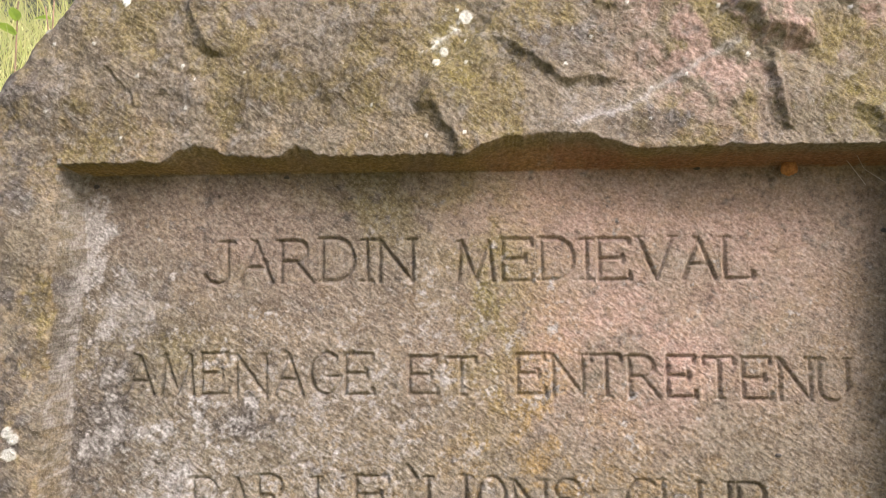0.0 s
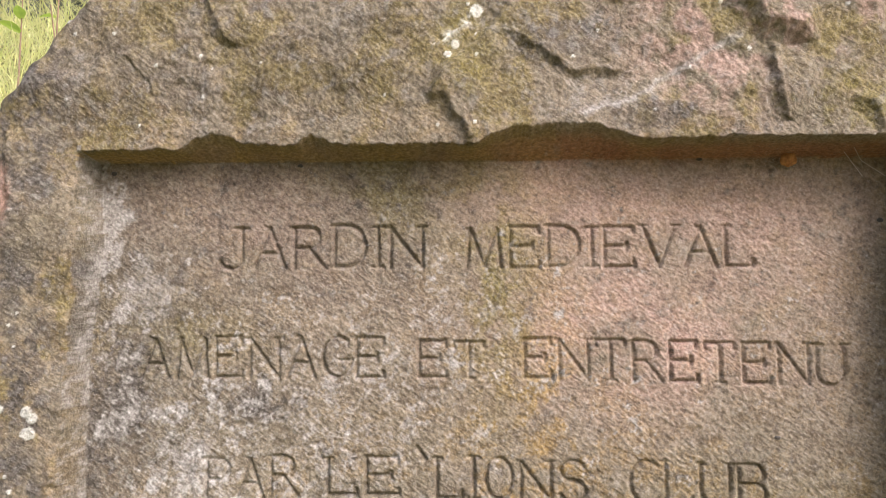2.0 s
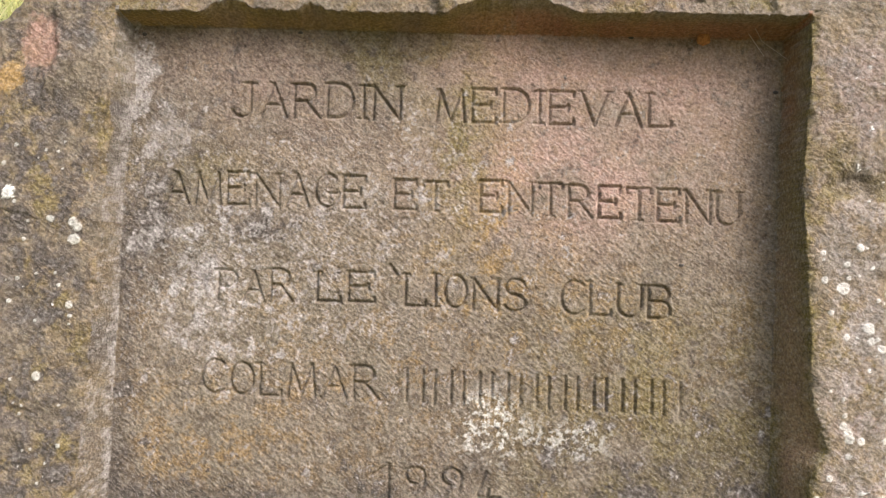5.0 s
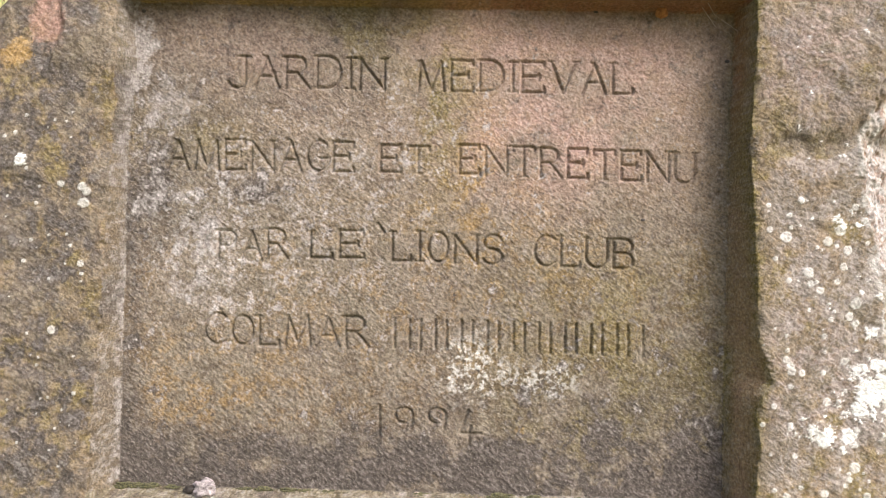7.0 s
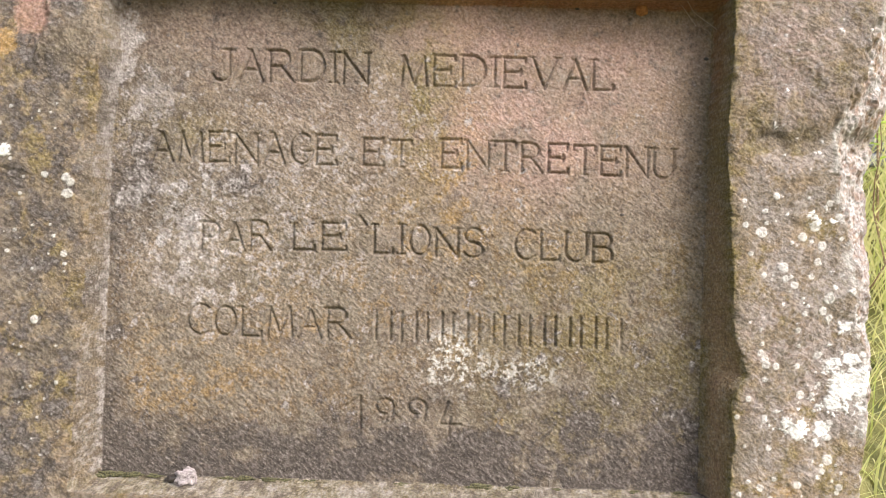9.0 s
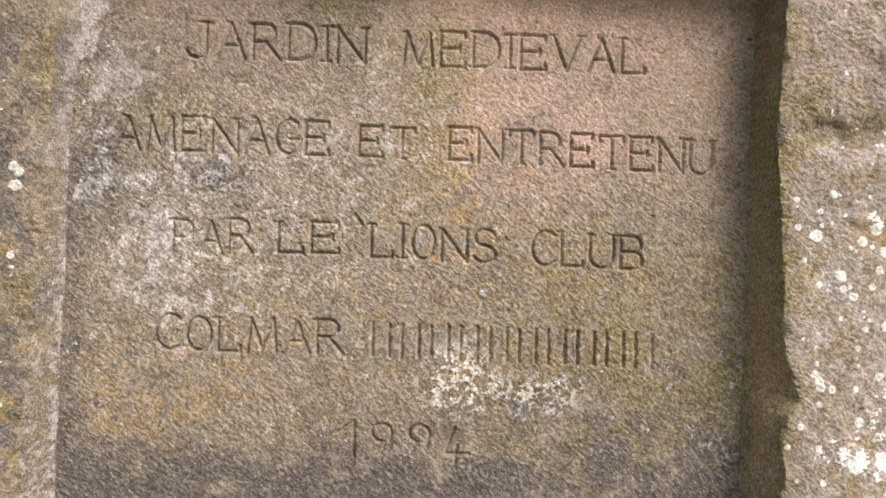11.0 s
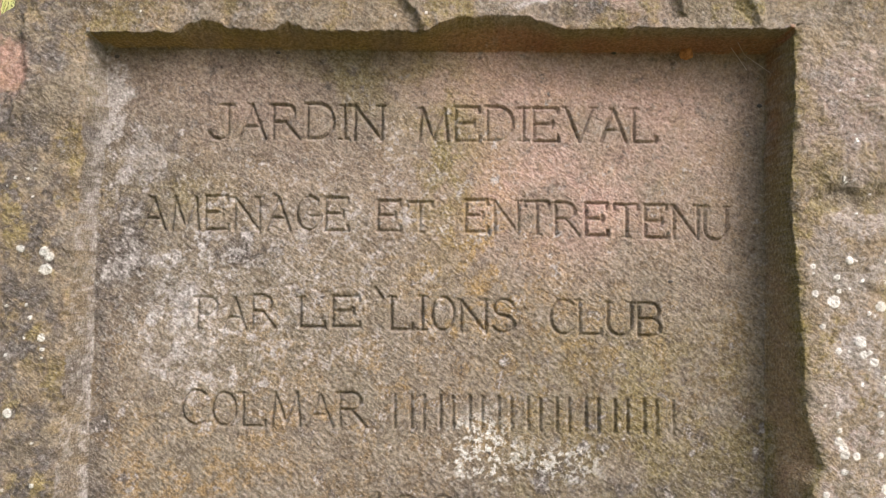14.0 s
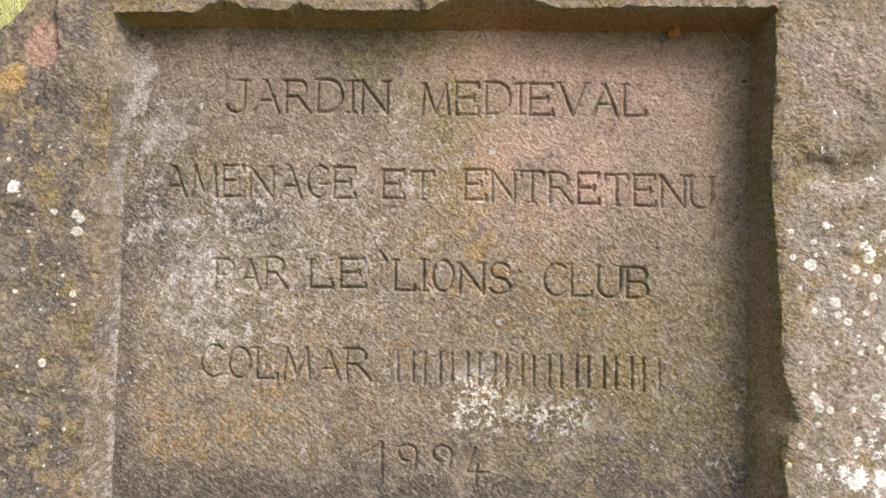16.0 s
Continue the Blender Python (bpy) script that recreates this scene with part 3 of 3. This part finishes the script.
# Right reveal: reddish ochre stone, with warm bounce light put into colour.
dark = np.where(cheek, 0.2 * dark, dark)
pale = np.where(cheek, np.clip(0.05 + 0.2 * side_n, 0, 0.4), pale)
ochre = np.where(cheek, np.clip(0.55 + 0.4 * side_n, 0, 0.9) * (1 - 0.6 * smooth(Z, 1.2, 1.28)), ochre)
pink = np.where(cheek, np.clip(0.5 + 0.4 * n1, 0, 1), pink)
# Bevel: pinkish broken stone; dark and moss thinned to paint it sunlit.
pink = pink + 0.5 * outer * smooth(X - bevel, 0.0, 0.01)
dark = dark * (1 - 0.7 * outer * smooth(X - bevel, 0.0, 0.01)) + 0.3 * outer * smooth(X - bevel, 0.004, 0.012) * smooth(fbm(X, 0.25 * Z, 0.012, 56, 3, 0.7), 0.35, 0.8)
moss = moss * (1 - 0.8 * outer * smooth(X - bevel, 0.0, 0.01))
# Groove on the right margin: moss, with the groove's shade painted dark.
hollow = outer * smooth(X, 0.385, 0.41) * np.exp(-(groove / 0.013) ** 2)
moss, dark = moss + 0.5 * hollow * smooth(n2, -0.6, 0.5), dark + 0.35 * hollow
pale = pale * (1 - 0.8 * hollow)
moss = moss + ledge * np.clip(0.6 + 0.6 * n1 + 0.5 * foot_n, 0, 0.9) + cheek * 0.2 * (1 - smooth(Z, 1.15, 1.3))
red += inner * 0.6 * spot(0.2, 1.372, 0.17, 0.007)

# a freshly broken reddish patch with a tuft of ochre growth
fresh = smooth(spot(-0.395, 1.338, 0.024, 0.034) + 0.15 * n3, 0.35, 0.65) * outer
dark, moss, pale = dark * (1 - 0.9 * fresh), moss * (1 - 0.9 * fresh), pale * (1 - 0.9 * fresh)
pink = np.maximum(pink, 0.75 * fresh)
red = np.maximum(red, 0.3 * fresh)
tuft = smooth(spot(-0.428, 1.303, 0.022, 0.018) + 0.2 * n3, 0.4, 0.75) * outer
dark, moss, pale, ochre = dark * (1 - tuft), moss * (1 - 0.7 * tuft), pale * (1 - tuft), np.maximum(ochre, tuft)

# how coarse the weathered surface is: dressed smoother towards the top of the panel
coarse = np.where(sunk > 0.02, 0.35 + 0.5 * smooth(-Z + 0.03 * n1, -1.34, -1.20), 0.5) * np.clip(0.9 + 0.3 * n1, 0.4, 1.1)

# crusts of lichen: roundish spots on the front, and splashes on the panel
lichen, crust = np.zeros(X.shape), np.zeros(X.shape, int)
SPOTS = [(0.433, 1.073, 7), (0.410, 1.110, 6), (0.425, 1.150, 4), (0.428, 0.965, 4), (0.445, 1.053, 5), (0.485, 1.040, 7), (0.478, 1.026, 5), (0.47, 1.118, 6),
         (0.500, 0.945, 13), (0.525, 0.955, 14), (0.490, 0.925, 10), (0.480, 0.895, 9), (0.450, 0.895, 9), (0.510, 0.975, 9), (0.485, 0.865, 6), (0.505, 1.010, 8),
         (-0.354, 1.155, 5), (-0.349, 1.150, 5), (-0.352, 1.138, 6), (-0.376, 1.158, 4), (-0.354, 1.071, 4), (-0.385, 0.998, 5), (-0.420, 1.184, 8), (0.021, 1.490, 6), (0.003, 1.459, 4), (-0.003, 1.450, 3), (-0.265, 1.518, 8)]
rng = random.Random(11)
for _ in range(70):
    SPOTS.append((rng.uniform(0.385, 0.53), rng.uniform(0.82, 1.15), rng.uniform(1.2, 3.6)))
for _ in range(24):
    SPOTS.append((rng.uniform(0.388, 0.525), rng.uniform(0.83, 1.16), rng.uniform(3.5, 5.5)))
for _ in range(45):
    SPOTS.append((rng.uniform(-0.46, -0.35), rng.uniform(0.84, 1.25), rng.uniform(1, 2.4)))
for _ in range(40):
    SPOTS.append((rng.uniform(-0.34, 0.36), rng.uniform(1.39, 1.53), rng.uniform(1, 2.2)))
for number, (sx, sz, mm) in enumerate(SPOTS, 1):
    reach = 0.0017 * mm
    c0, c1, r0, r1 = *np.searchsorted(xs, (sx - reach, sx + reach)), *np.searchsorted(zs, (sz - reach, sz + reach))
    cell = (slice(r0, r1), slice(c0, c1))
    d = np.hypot(X[cell] - sx, Z[cell] - sz) / (0.001 * mm) + (0.12 if mm < 7.5 else 0.34) * n3[cell] + (0.1 if mm < 7.5 else 0.3) * n2[cell]
    w = (1 - smooth(d, 0.75, 1.0)) * (0.8 + 0.2 * smooth(d, 0.2, 0.7)) * (1.0 if mm > 7.5 else 0.62)
    lichen[cell] = np.maximum(lichen[cell], w)
    if mm > 3.4:
        crust[cell] = np.where((w > 0.3) & (sunk[cell] < 0.2), number, crust[cell])
lichen += inner * (0.55 * smooth(spot(0.075, 0.958, 0.045, 0.04), 0.1, 0.9) * smooth(n4 + 0.5 * n3, -0.2, 0.7) + 0.38 * smooth(spot(0.16, 0.945, 0.045, 0.02), 0.1, 0.8) * smooth(n4 + 0.5 * n3, 0.0, 0.8))
lichen += inner * 0.10 * smooth(spot(-0.24, 1.1, 0.09, 0.1), 0.1, 0.9) * smooth(n4 + 0.4 * n3, 0.1, 0.8)
# Bevel and its edge: some lichen, and sunlit brightness as lichen colour.
lichen += outer * 0.2 * smooth(X - bevel, -0.002, 0.006) * smooth(n3 + n2, -0.8, 0.6) + outer * 0.5 * np.exp(-np.abs(X - bevel) / 0.003) * smooth(n2, -0.6, 0.4) * (Z < 1.25)
lichen += outer * 0.95 * smooth(spot(0.505, 0.947, 0.03, 0.03) + spot(0.465, 1.127, 0.026, 0.013) + 0.8 * spot(0.452, 0.9, 0.04, 0.018) + 0.45 * n3 + 0.25 * n2, 0.72, 0.9) * (X > 0.42)
ridge, _ = distance_to(X + 0.002 * n3, Z + 0.002 * n2, [(-0.013, 1.457), (0.0, 1.466), (0.018, 1.484)])
lichen += outer * 0.8 * np.exp(-ridge / 0.002) * smooth(n3, -0.3, 0.4)
lichen = np.clip(lichen, 0, 1)
Y = Y - 0.0012 * np.clip(lichen, 0, 1) * outer

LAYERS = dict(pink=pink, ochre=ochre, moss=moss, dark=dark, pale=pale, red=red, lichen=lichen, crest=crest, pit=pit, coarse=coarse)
dydx, dydz = np.gradient(Y, xs, axis=1), np.gradient(Y, zs, axis=0)
NORMAL = np.stack([dydx, -np.ones(X.shape), dydz], -1)
NORMAL /= np.linalg.norm(NORMAL, axis=-1, keepdims=True)
COORD = np.stack([X, Y, Z], -1).reshape(-1, 3)
NORMAL = NORMAL.reshape(-1, 3)
rows, cols = X.shape
corner = np.arange(rows * cols).reshape(rows, cols)
QUADS = np.stack([corner[:-1, :-1], corner[:-1, 1:], corner[1:, 1:], corner[1:, :-1]], -1).reshape(-1, 4)


def at_faces(field, how=np.min):
    return how(np.stack([field[:-1, :-1], field[:-1, 1:], field[1:, 1:], field[1:, :-1]], -1), axis=-1).ravel()


def face_piece(name, faces, parent, label=""):
    """The chosen faces of the stone's surface as one mesh."""
    quads = QUADS[faces]
    used, index = np.unique(quads, return_inverse=True)
    me = bpy.data.meshes.new(name)
    me.vertices.add(len(used))
    me.vertices.foreach_set("co", COORD[used].astype(np.float32).ravel())
    me.loops.add(quads.size)
    me.loops.foreach_set("vertex_index", index.ravel().astype(np.int32))
    me.polygons.add(len(quads))
    me.polygons.foreach_set("loop_start", np.arange(0, quads.size, 4, dtype=np.int32))
    me.update(calc_edges=True)
    me.polygons.foreach_set("use_smooth", np.ones(len(quads), bool))
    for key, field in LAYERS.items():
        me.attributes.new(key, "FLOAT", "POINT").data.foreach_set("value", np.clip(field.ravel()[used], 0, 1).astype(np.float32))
    me.normals_split_custom_set_from_vertices(NORMAL[used].tolist())
    me.materials.append(STONE)
    ob = new(name, me)
    ob.parent = parent
    if label:
        ob["label"] = label
    return ob


def part(name, bm, material, parent=None, label=""):
    me = bpy.data.meshes.new(name)
    bm.to_mesh(me)
    bm.free()
    me.materials.append(material)
    ob = new(name, me)
    if parent:
        ob.parent = parent
    if label:
        ob["label"] = label
    return ob


# ---- ground: flat before the stone, a steep grassy bank behind it ----
def ground_height(x, y):
    z = np.interp(y, [0.26, 0.40, 0.6, 0.9, 1.4, 2.2, 4, 8, 40], [0, 0.62, 0.98, 1.36, 1.9, 2.6, 3.5, 4.3, 6])
    return z + 0.05 * fbm(np.asarray(x), np.asarray(y), 0.5, 200, 4) * smooth(np.asarray(y), 0.3, 0.8)


gx = np.concatenate([-np.geomspace(400, 2.2, 22), np.arange(-2.1, 2.11, 0.07), np.geomspace(2.2, 400, 22)])
gy = np.concatenate([-np.geomspace(400, 1.0, 22), np.arange(-0.9, 2.5, 0.06), np.geomspace(2.6, 400, 24)])
GX, GY = np.meshgrid(gx, gy)
GZ = ground_height(GX, GY)
ng = np.arange(GX.size).reshape(GX.shape)
gq = np.stack([ng[:-1, :-1], ng[:-1, 1:], ng[1:, 1:], ng[1:, :-1]], -1).reshape(-1, 4)
gm = bpy.data.meshes.new("ground")
gm.from_pydata(np.stack([GX, GY, GZ], -1).reshape(-1, 3).tolist(), [], gq.tolist())
gm.polygons.foreach_set("use_smooth", np.ones(len(gq), bool))
gm.materials.append(SOIL)
tagged(new("ground", gm), "grassy garden ground rising in a steep bank behind the stone", "ground", kind="structure")

# ---- the standing stone ----
stone = tagged(new("standing_stone"), "rough weathered sandstone slab with a sunk panel and a carved inscription", "memorial stone")
kept = at_faces(Y) < DEEP - 0.004
letter_of = at_faces(which, np.max)
crust_of = at_faces(crust, np.max)
sunk_of = at_faces(sunk)
u_of = {k: at_faces(v) for k, v in dict(left=u_left, right=u_right, top=u_top, foot=u_foot).items()}
is_panel = (sunk_of > 0.985) & kept
is_reveal = (at_faces(sunk, np.max) > 0.02) & ~is_panel & kept
low = np.argmin(np.stack([u_of[k] for k in ("left", "right", "top", "foot")]), axis=0)
panel_part = face_piece("inscription_panel", is_panel & (letter_of == 0), stone, "sunk panel of grey-brown sandstone with pink and ochre stains")
for number in range(1, len(LETTERS) + 1):
    chosen = (letter_of == number) & is_panel
    if chosen.any():
        face_piece("carved_letter", chosen, panel_part)
for k, name in enumerate(("left_reveal", "right_reveal", "top_reveal", "bottom_ledge")):
    face_piece(name, is_reveal & (low == k), stone)
rest = kept & ~is_panel & ~is_reveal
body = face_piece("rough_face", rest & (crust_of == 0), stone, "rough-hewn mossy sandstone face")
for number in range(1, len(SPOTS) + 1):
    chosen = rest & (crust_of == number)
    if chosen.sum() > 3:
        face_piece("lichen_patch", chosen, body, "crusty white lichen")


def rear_block():
    """The stone's body behind its face."""
    bm = bmesh.new()
    heights = np.linspace(-0.03, 1.50, 40)
    l = np.interp(heights, zs, edge_l[:, 0]) + 0.075
    r = np.interp(heights, zs, edge_r[:, 0]) - 0.07
    loop = [(a, h) for a, h in zip(l, heights)] + [(a, h) for a, h in zip(r[::-1], heights[::-1])]
    a = [bm.verts.new((x, 0.11, z)) for x, z in loop]
    b = [bm.verts.new((x, 0.30 + 0.01 * math.sin(9 * x + 7 * z), z)) for x, z in loop]
    n = len(loop)
    for i in range(n):
        bm.faces.new((a[i], a[(i + 1) % n], b[(i + 1) % n], b[i]))
    bm.faces.new(a)
    bm.faces.new(b[::-1])
    bmesh.ops.recalc_face_normals(bm, faces=bm.faces[:])
    return part("rear_body", bm, STONE, stone)


rear_block()


# ---- small things on the stone ----
def blob(r, squash, seed, subdiv=3, rough=0.3):
    bm = bmesh.new()
    bmesh.ops.create_icosphere(bm, subdivisions=subdiv, radius=1.0)
    for v in bm.verts:
        k = 1 + rough * noise.noise(v.co * 1.6 + Vector((seed, 0, 0))) + 0.5 * rough * noise.noise(v.co * 4 + Vector((0, seed, 0)))
        v.co = Vector((v.co.x * squash[0], v.co.y * squash[1], v.co.z * squash[2])) * r * k
    for f in bm.faces:
        f.smooth = True
    return bm


MOSS = plain("moss_cushion", (0.025, 0.026, 0.011), (0.15, 0.145, 0.06), 500, 0.95, 0.003)
moss_rng = random.Random(19)
for x, r in ((-0.318, 0.006), (-0.303, 0.005), (-0.288, 0.0055), (-0.262, 0.004), (-0.178, 0.004), (-0.158, 0.005), (-0.128, 0.006), (-0.112, 0.0045), (-0.085, 0.004), (0.02, 0.004), (0.112, 0.0065), (0.15, 0.005), (0.2, 0.0035), (0.29, 0.004), (0.345, 0.005)):
    cushion = part("moss_cushion", blob(r, (1.9, 0.8, 0.42), 40 * x, 4, 0.9), MOSS)
    cushion.location = (x, -0.003, 0.8195 - 0.0155 * (x + 0.32) + moss_rng.uniform(-0.001, 0.0005))
    tagged(cushion, "small cushion of olive moss at the back of the stone ledge", "moss", "moss on the ledge")

lump = part("dried_lump", blob(0.011, (1.15, 0.8, 0.85), 3.1, 4, 0.55), LUMP)
lump.location = (-0.222, -0.014, 0.8205)
tagged(lump, "small crumpled grey-brown lump lying on the stone ledge", "pebble")
chunk = part("crumb", blob(0.006, (1.4, 0.8, 0.7), 8.3, 3, 0.5), SPOT)
chunk.location = (-0.237, -0.012, 0.8185)
tagged(chunk, "small dark crumb of dirt lying on the stone ledge", "crumb")
cocoon = part("cocoon", blob(0.0068, (1.0, 0.7, 1.0), 5.7, 3, 0.3), COCOON)
cocoon.location = (0.2875, -0.008, 1.3655)
tagged(cocoon, "small rust-brown cocoon stuck under the stone lip", "cocoon")
# dark blobs: first a dark dot, second a small hole, then insect husks
for x, z, r in ((0.271, 1.1295, 0.0022), (0.366, 1.313, 0.0025), (-0.305, 1.3615, 0.0025), (-0.1365, 1.3665, 0.0022), (0.2145, 1.368, 0.0024)):
    bug = part("dark_speck", blob(r, (1.2, 0.6, 0.8), x * 50, 2, 0.3), SPOT)
    bug.location = (x, -0.0006, z)
    tagged(bug, "tiny dark speck on the stone", "insect husk", "husks on the panel")


def thread(points, radius):
    cu = bpy.data.curves.new("spider_thread", "CURVE")
    cu.dimensions, cu.bevel_depth, cu.bevel_resolution = "3D", radius, 1
    sp = cu.splines.new("POLY")
    sp.points.add(len(points) - 1)
    for p, q in zip(sp.points, points):
        p.co = (*q, 1)
    cu.materials.append(SILK)
    return tagged(new("spider_thread", cu), "thin dusty spider thread across the panel corner", "spider thread", "spider threads")


thread([(0.325, -0.02, 1.3745), (0.337, -0.010, 1.366), (0.353, -0.001, 1.351)], 0.00018)
thread([(0.33, -0.03, 1.3745), (0.345, -0.015, 1.362), (0.372, -0.012, 1.345)], 0.00014)


# ---- grass and weeds on the bank ----
def blades(name, count, region, seed, tall, label):
    rng = np.random.default_rng(seed)
    x = rng.uniform(*region[0], count) + rng.normal(0, 0.15, count)
    y = rng.uniform(*region[1], count) + np.abs(rng.normal(0, 0.2, count))
    z = ground_height(x, y) - 0.01
    verts, faces = [], []
    for i in range(count):
        a, h, w = rng.uniform(0, 2 * math.pi), tall * rng.uniform(0.5, 1.3), rng.uniform(0.0009, 0.0027)
        lean, bend = rng.uniform(0.1, 0.9), rng.uniform(0.2, 1.3)
        dx, dy = math.cos(a), math.sin(a)
        base = len(verts)
        for k in range(5):
            s = k / 4
            out, up = h * (lean * s + bend * s * s * 0.6), h * (s - 0.35 * bend * s * s)
            ww = w * (1 - s ** 1.5) + 0.0002
            cx, cy, cz = x[i] + dx * out, y[i] + dy * out - 0.15 * out, z[i] + up
            verts += [(cx - dy * ww, cy + dx * ww, cz), (cx + dy * ww, cy - dx * ww, cz)]
        faces += [(base + 2 * k, base + 2 * k + 1, base + 2 * k + 3, base + 2 * k + 2) for k in range(4)]
    me = bpy.data.meshes.new(name)
    me.from_pydata(verts, [], faces)
    me.materials.append(GRASS)
    return tagged(new(name, me), label, "grass", kind="stuff")


blades("grass", 15000, ((0.50, 1.7), (0.33, 1.3)), 5, 0.17, "long sunlit yellow-green grass on the bank")
blades("grass", 8000, ((-1.9, -0.35), (0.5, 1.9)), 6, 0.20, "long sunlit yellow-green grass on the bank")

blades("grass", 9000, ((-3.2, 3.2), (0.34, 2.6)), 7, 0.18, "loose sunlit grass scattered over the bank")


def weed(x, y, high, seed):
    """A dry stalk with broad leaves."""
    rng = random.Random(seed)
    z = float(ground_height(x, y))
    root = tagged(new("weed"), "leafy green weed with a dry brown stalk on the bank", "weed", "weeds behind the stone")
    root.location = (x, y, z - 0.02)
    bm = bmesh.new()
    bmesh.ops.create_cone(bm, segments=7, radius1=0.004, radius2=0.0015, depth=high, cap_ends=True, matrix=pose(0, 0, high / 2))
    bmesh.ops.subdivide_edges(bm, edges=[e for e in bm.edges if abs(e.verts[0].co.z - e.verts[1].co.z) > 0.1], cuts=4)
    lean = rng.uniform(-0.15, 0.15)
    for v in bm.verts:
        v.co.x += lean * v.co.z ** 2
    part("stalk", bm, STALK, root)
    for _ in range(6):
        bm = bmesh.new()
        a, at, size = rng.uniform(0, 6.3), rng.uniform(0.15, 0.95) * high, rng.uniform(0.014, 0.030)
        grid = [[bm.verts.new((size * 2 * u, size * v * math.sin(math.pi * min(1, 0.08 + u)) ** 0.7, size * (0.5 * u - 0.9 * u * u) + 0.25 * size * abs(v))) for v in (-0.6, 0, 0.6)] for u in (0, 0.25, 0.5, 0.75, 1)]
        for p, q in zip(grid, grid[1:]):
            for i in (0, 1):
                bm.faces.new((p[i], p[i + 1], q[i + 1], q[i]))
        leaf = part("leaf", bm, LEAF, root)
        leaf.matrix_basis = pose(0, 0, at, rng.uniform(-25, 25), rng.uniform(-50, 10), math.degrees(a))


for i, (x, y, high) in enumerate(((-0.78, 0.85, 0.55), (-0.90, 0.95, 0.6), (-0.70, 0.78, 0.5), (-1.0, 1.05, 0.6), (-1.12, 1.1, 0.5), (-0.95, 1.3, 0.5), (1.0, 0.7, 0.3))):
    weed(x, y, high, 30 + i)


def boulder(x, y, r, seed):
    ob = part("rock", blob(r, (1.3, 0.9, 0.8), seed, 4, 0.45), ROCK)
    ob.location = (x, y, float(ground_height(x, y)) + 0.1 * r)
    tagged(ob, "grey lichen-spotted rock half sunk in the grass bank", "rock", "rocks in the bank")


for i, (x, y, r) in enumerate(((-1.30, 1.9, 0.26), (-1.70, 2.0, 0.24), (-0.98, 1.95, 0.26), (1.02, 0.86, 0.08), (-1.2, 1.95, 0.12))):
    boulder(x, y, r, 3.3 + 2.1 * i)


def twig(x, y, high, turn, seed):
    """A bare dry stem leaning out of the grass."""
    rng = random.Random(seed)
    bm = bmesh.new()
    rings = []
    for k in range(7):
        u = k / 6
        c = Vector((0.25 * high * u * u, 0.02 * math.sin(7 * u + seed), high * u))
        rings.append([bm.verts.new(c + Vector((math.cos(a), math.sin(a), 0)) * 0.0022 * (1.1 - 0.8 * u)) for a in (0, 1.26, 2.51, 3.77, 5.03)])
    for p, q in zip(rings, rings[1:]):
        for i in range(5):
            bm.faces.new((p[i], p[(i + 1) % 5], q[(i + 1) % 5], q[i]))
    ob = part("dry_stem", bm, STALK)
    ob.matrix_basis = pose(x, y, float(ground_height(x, y)) - 0.02, rng.uniform(-12, 12), 0, turn)
    tagged(ob, "bare brown dry stem leaning out of the grass", "dry stem", "dry stems on the bank")


for i, (x, y, high, turn) in enumerate(((0.86, 0.55, 0.32, 20), (0.95, 0.62, 0.36, 200), (0.80, 0.48, 0.25, 60), (1.1, 0.75, 0.4, 10), (-0.72, 0.8, 0.55, 150), (-0.85, 0.9, 0.6, 30), (-0.64, 0.72, 0.45, 80))):
    twig(x, y, high, turn, i)
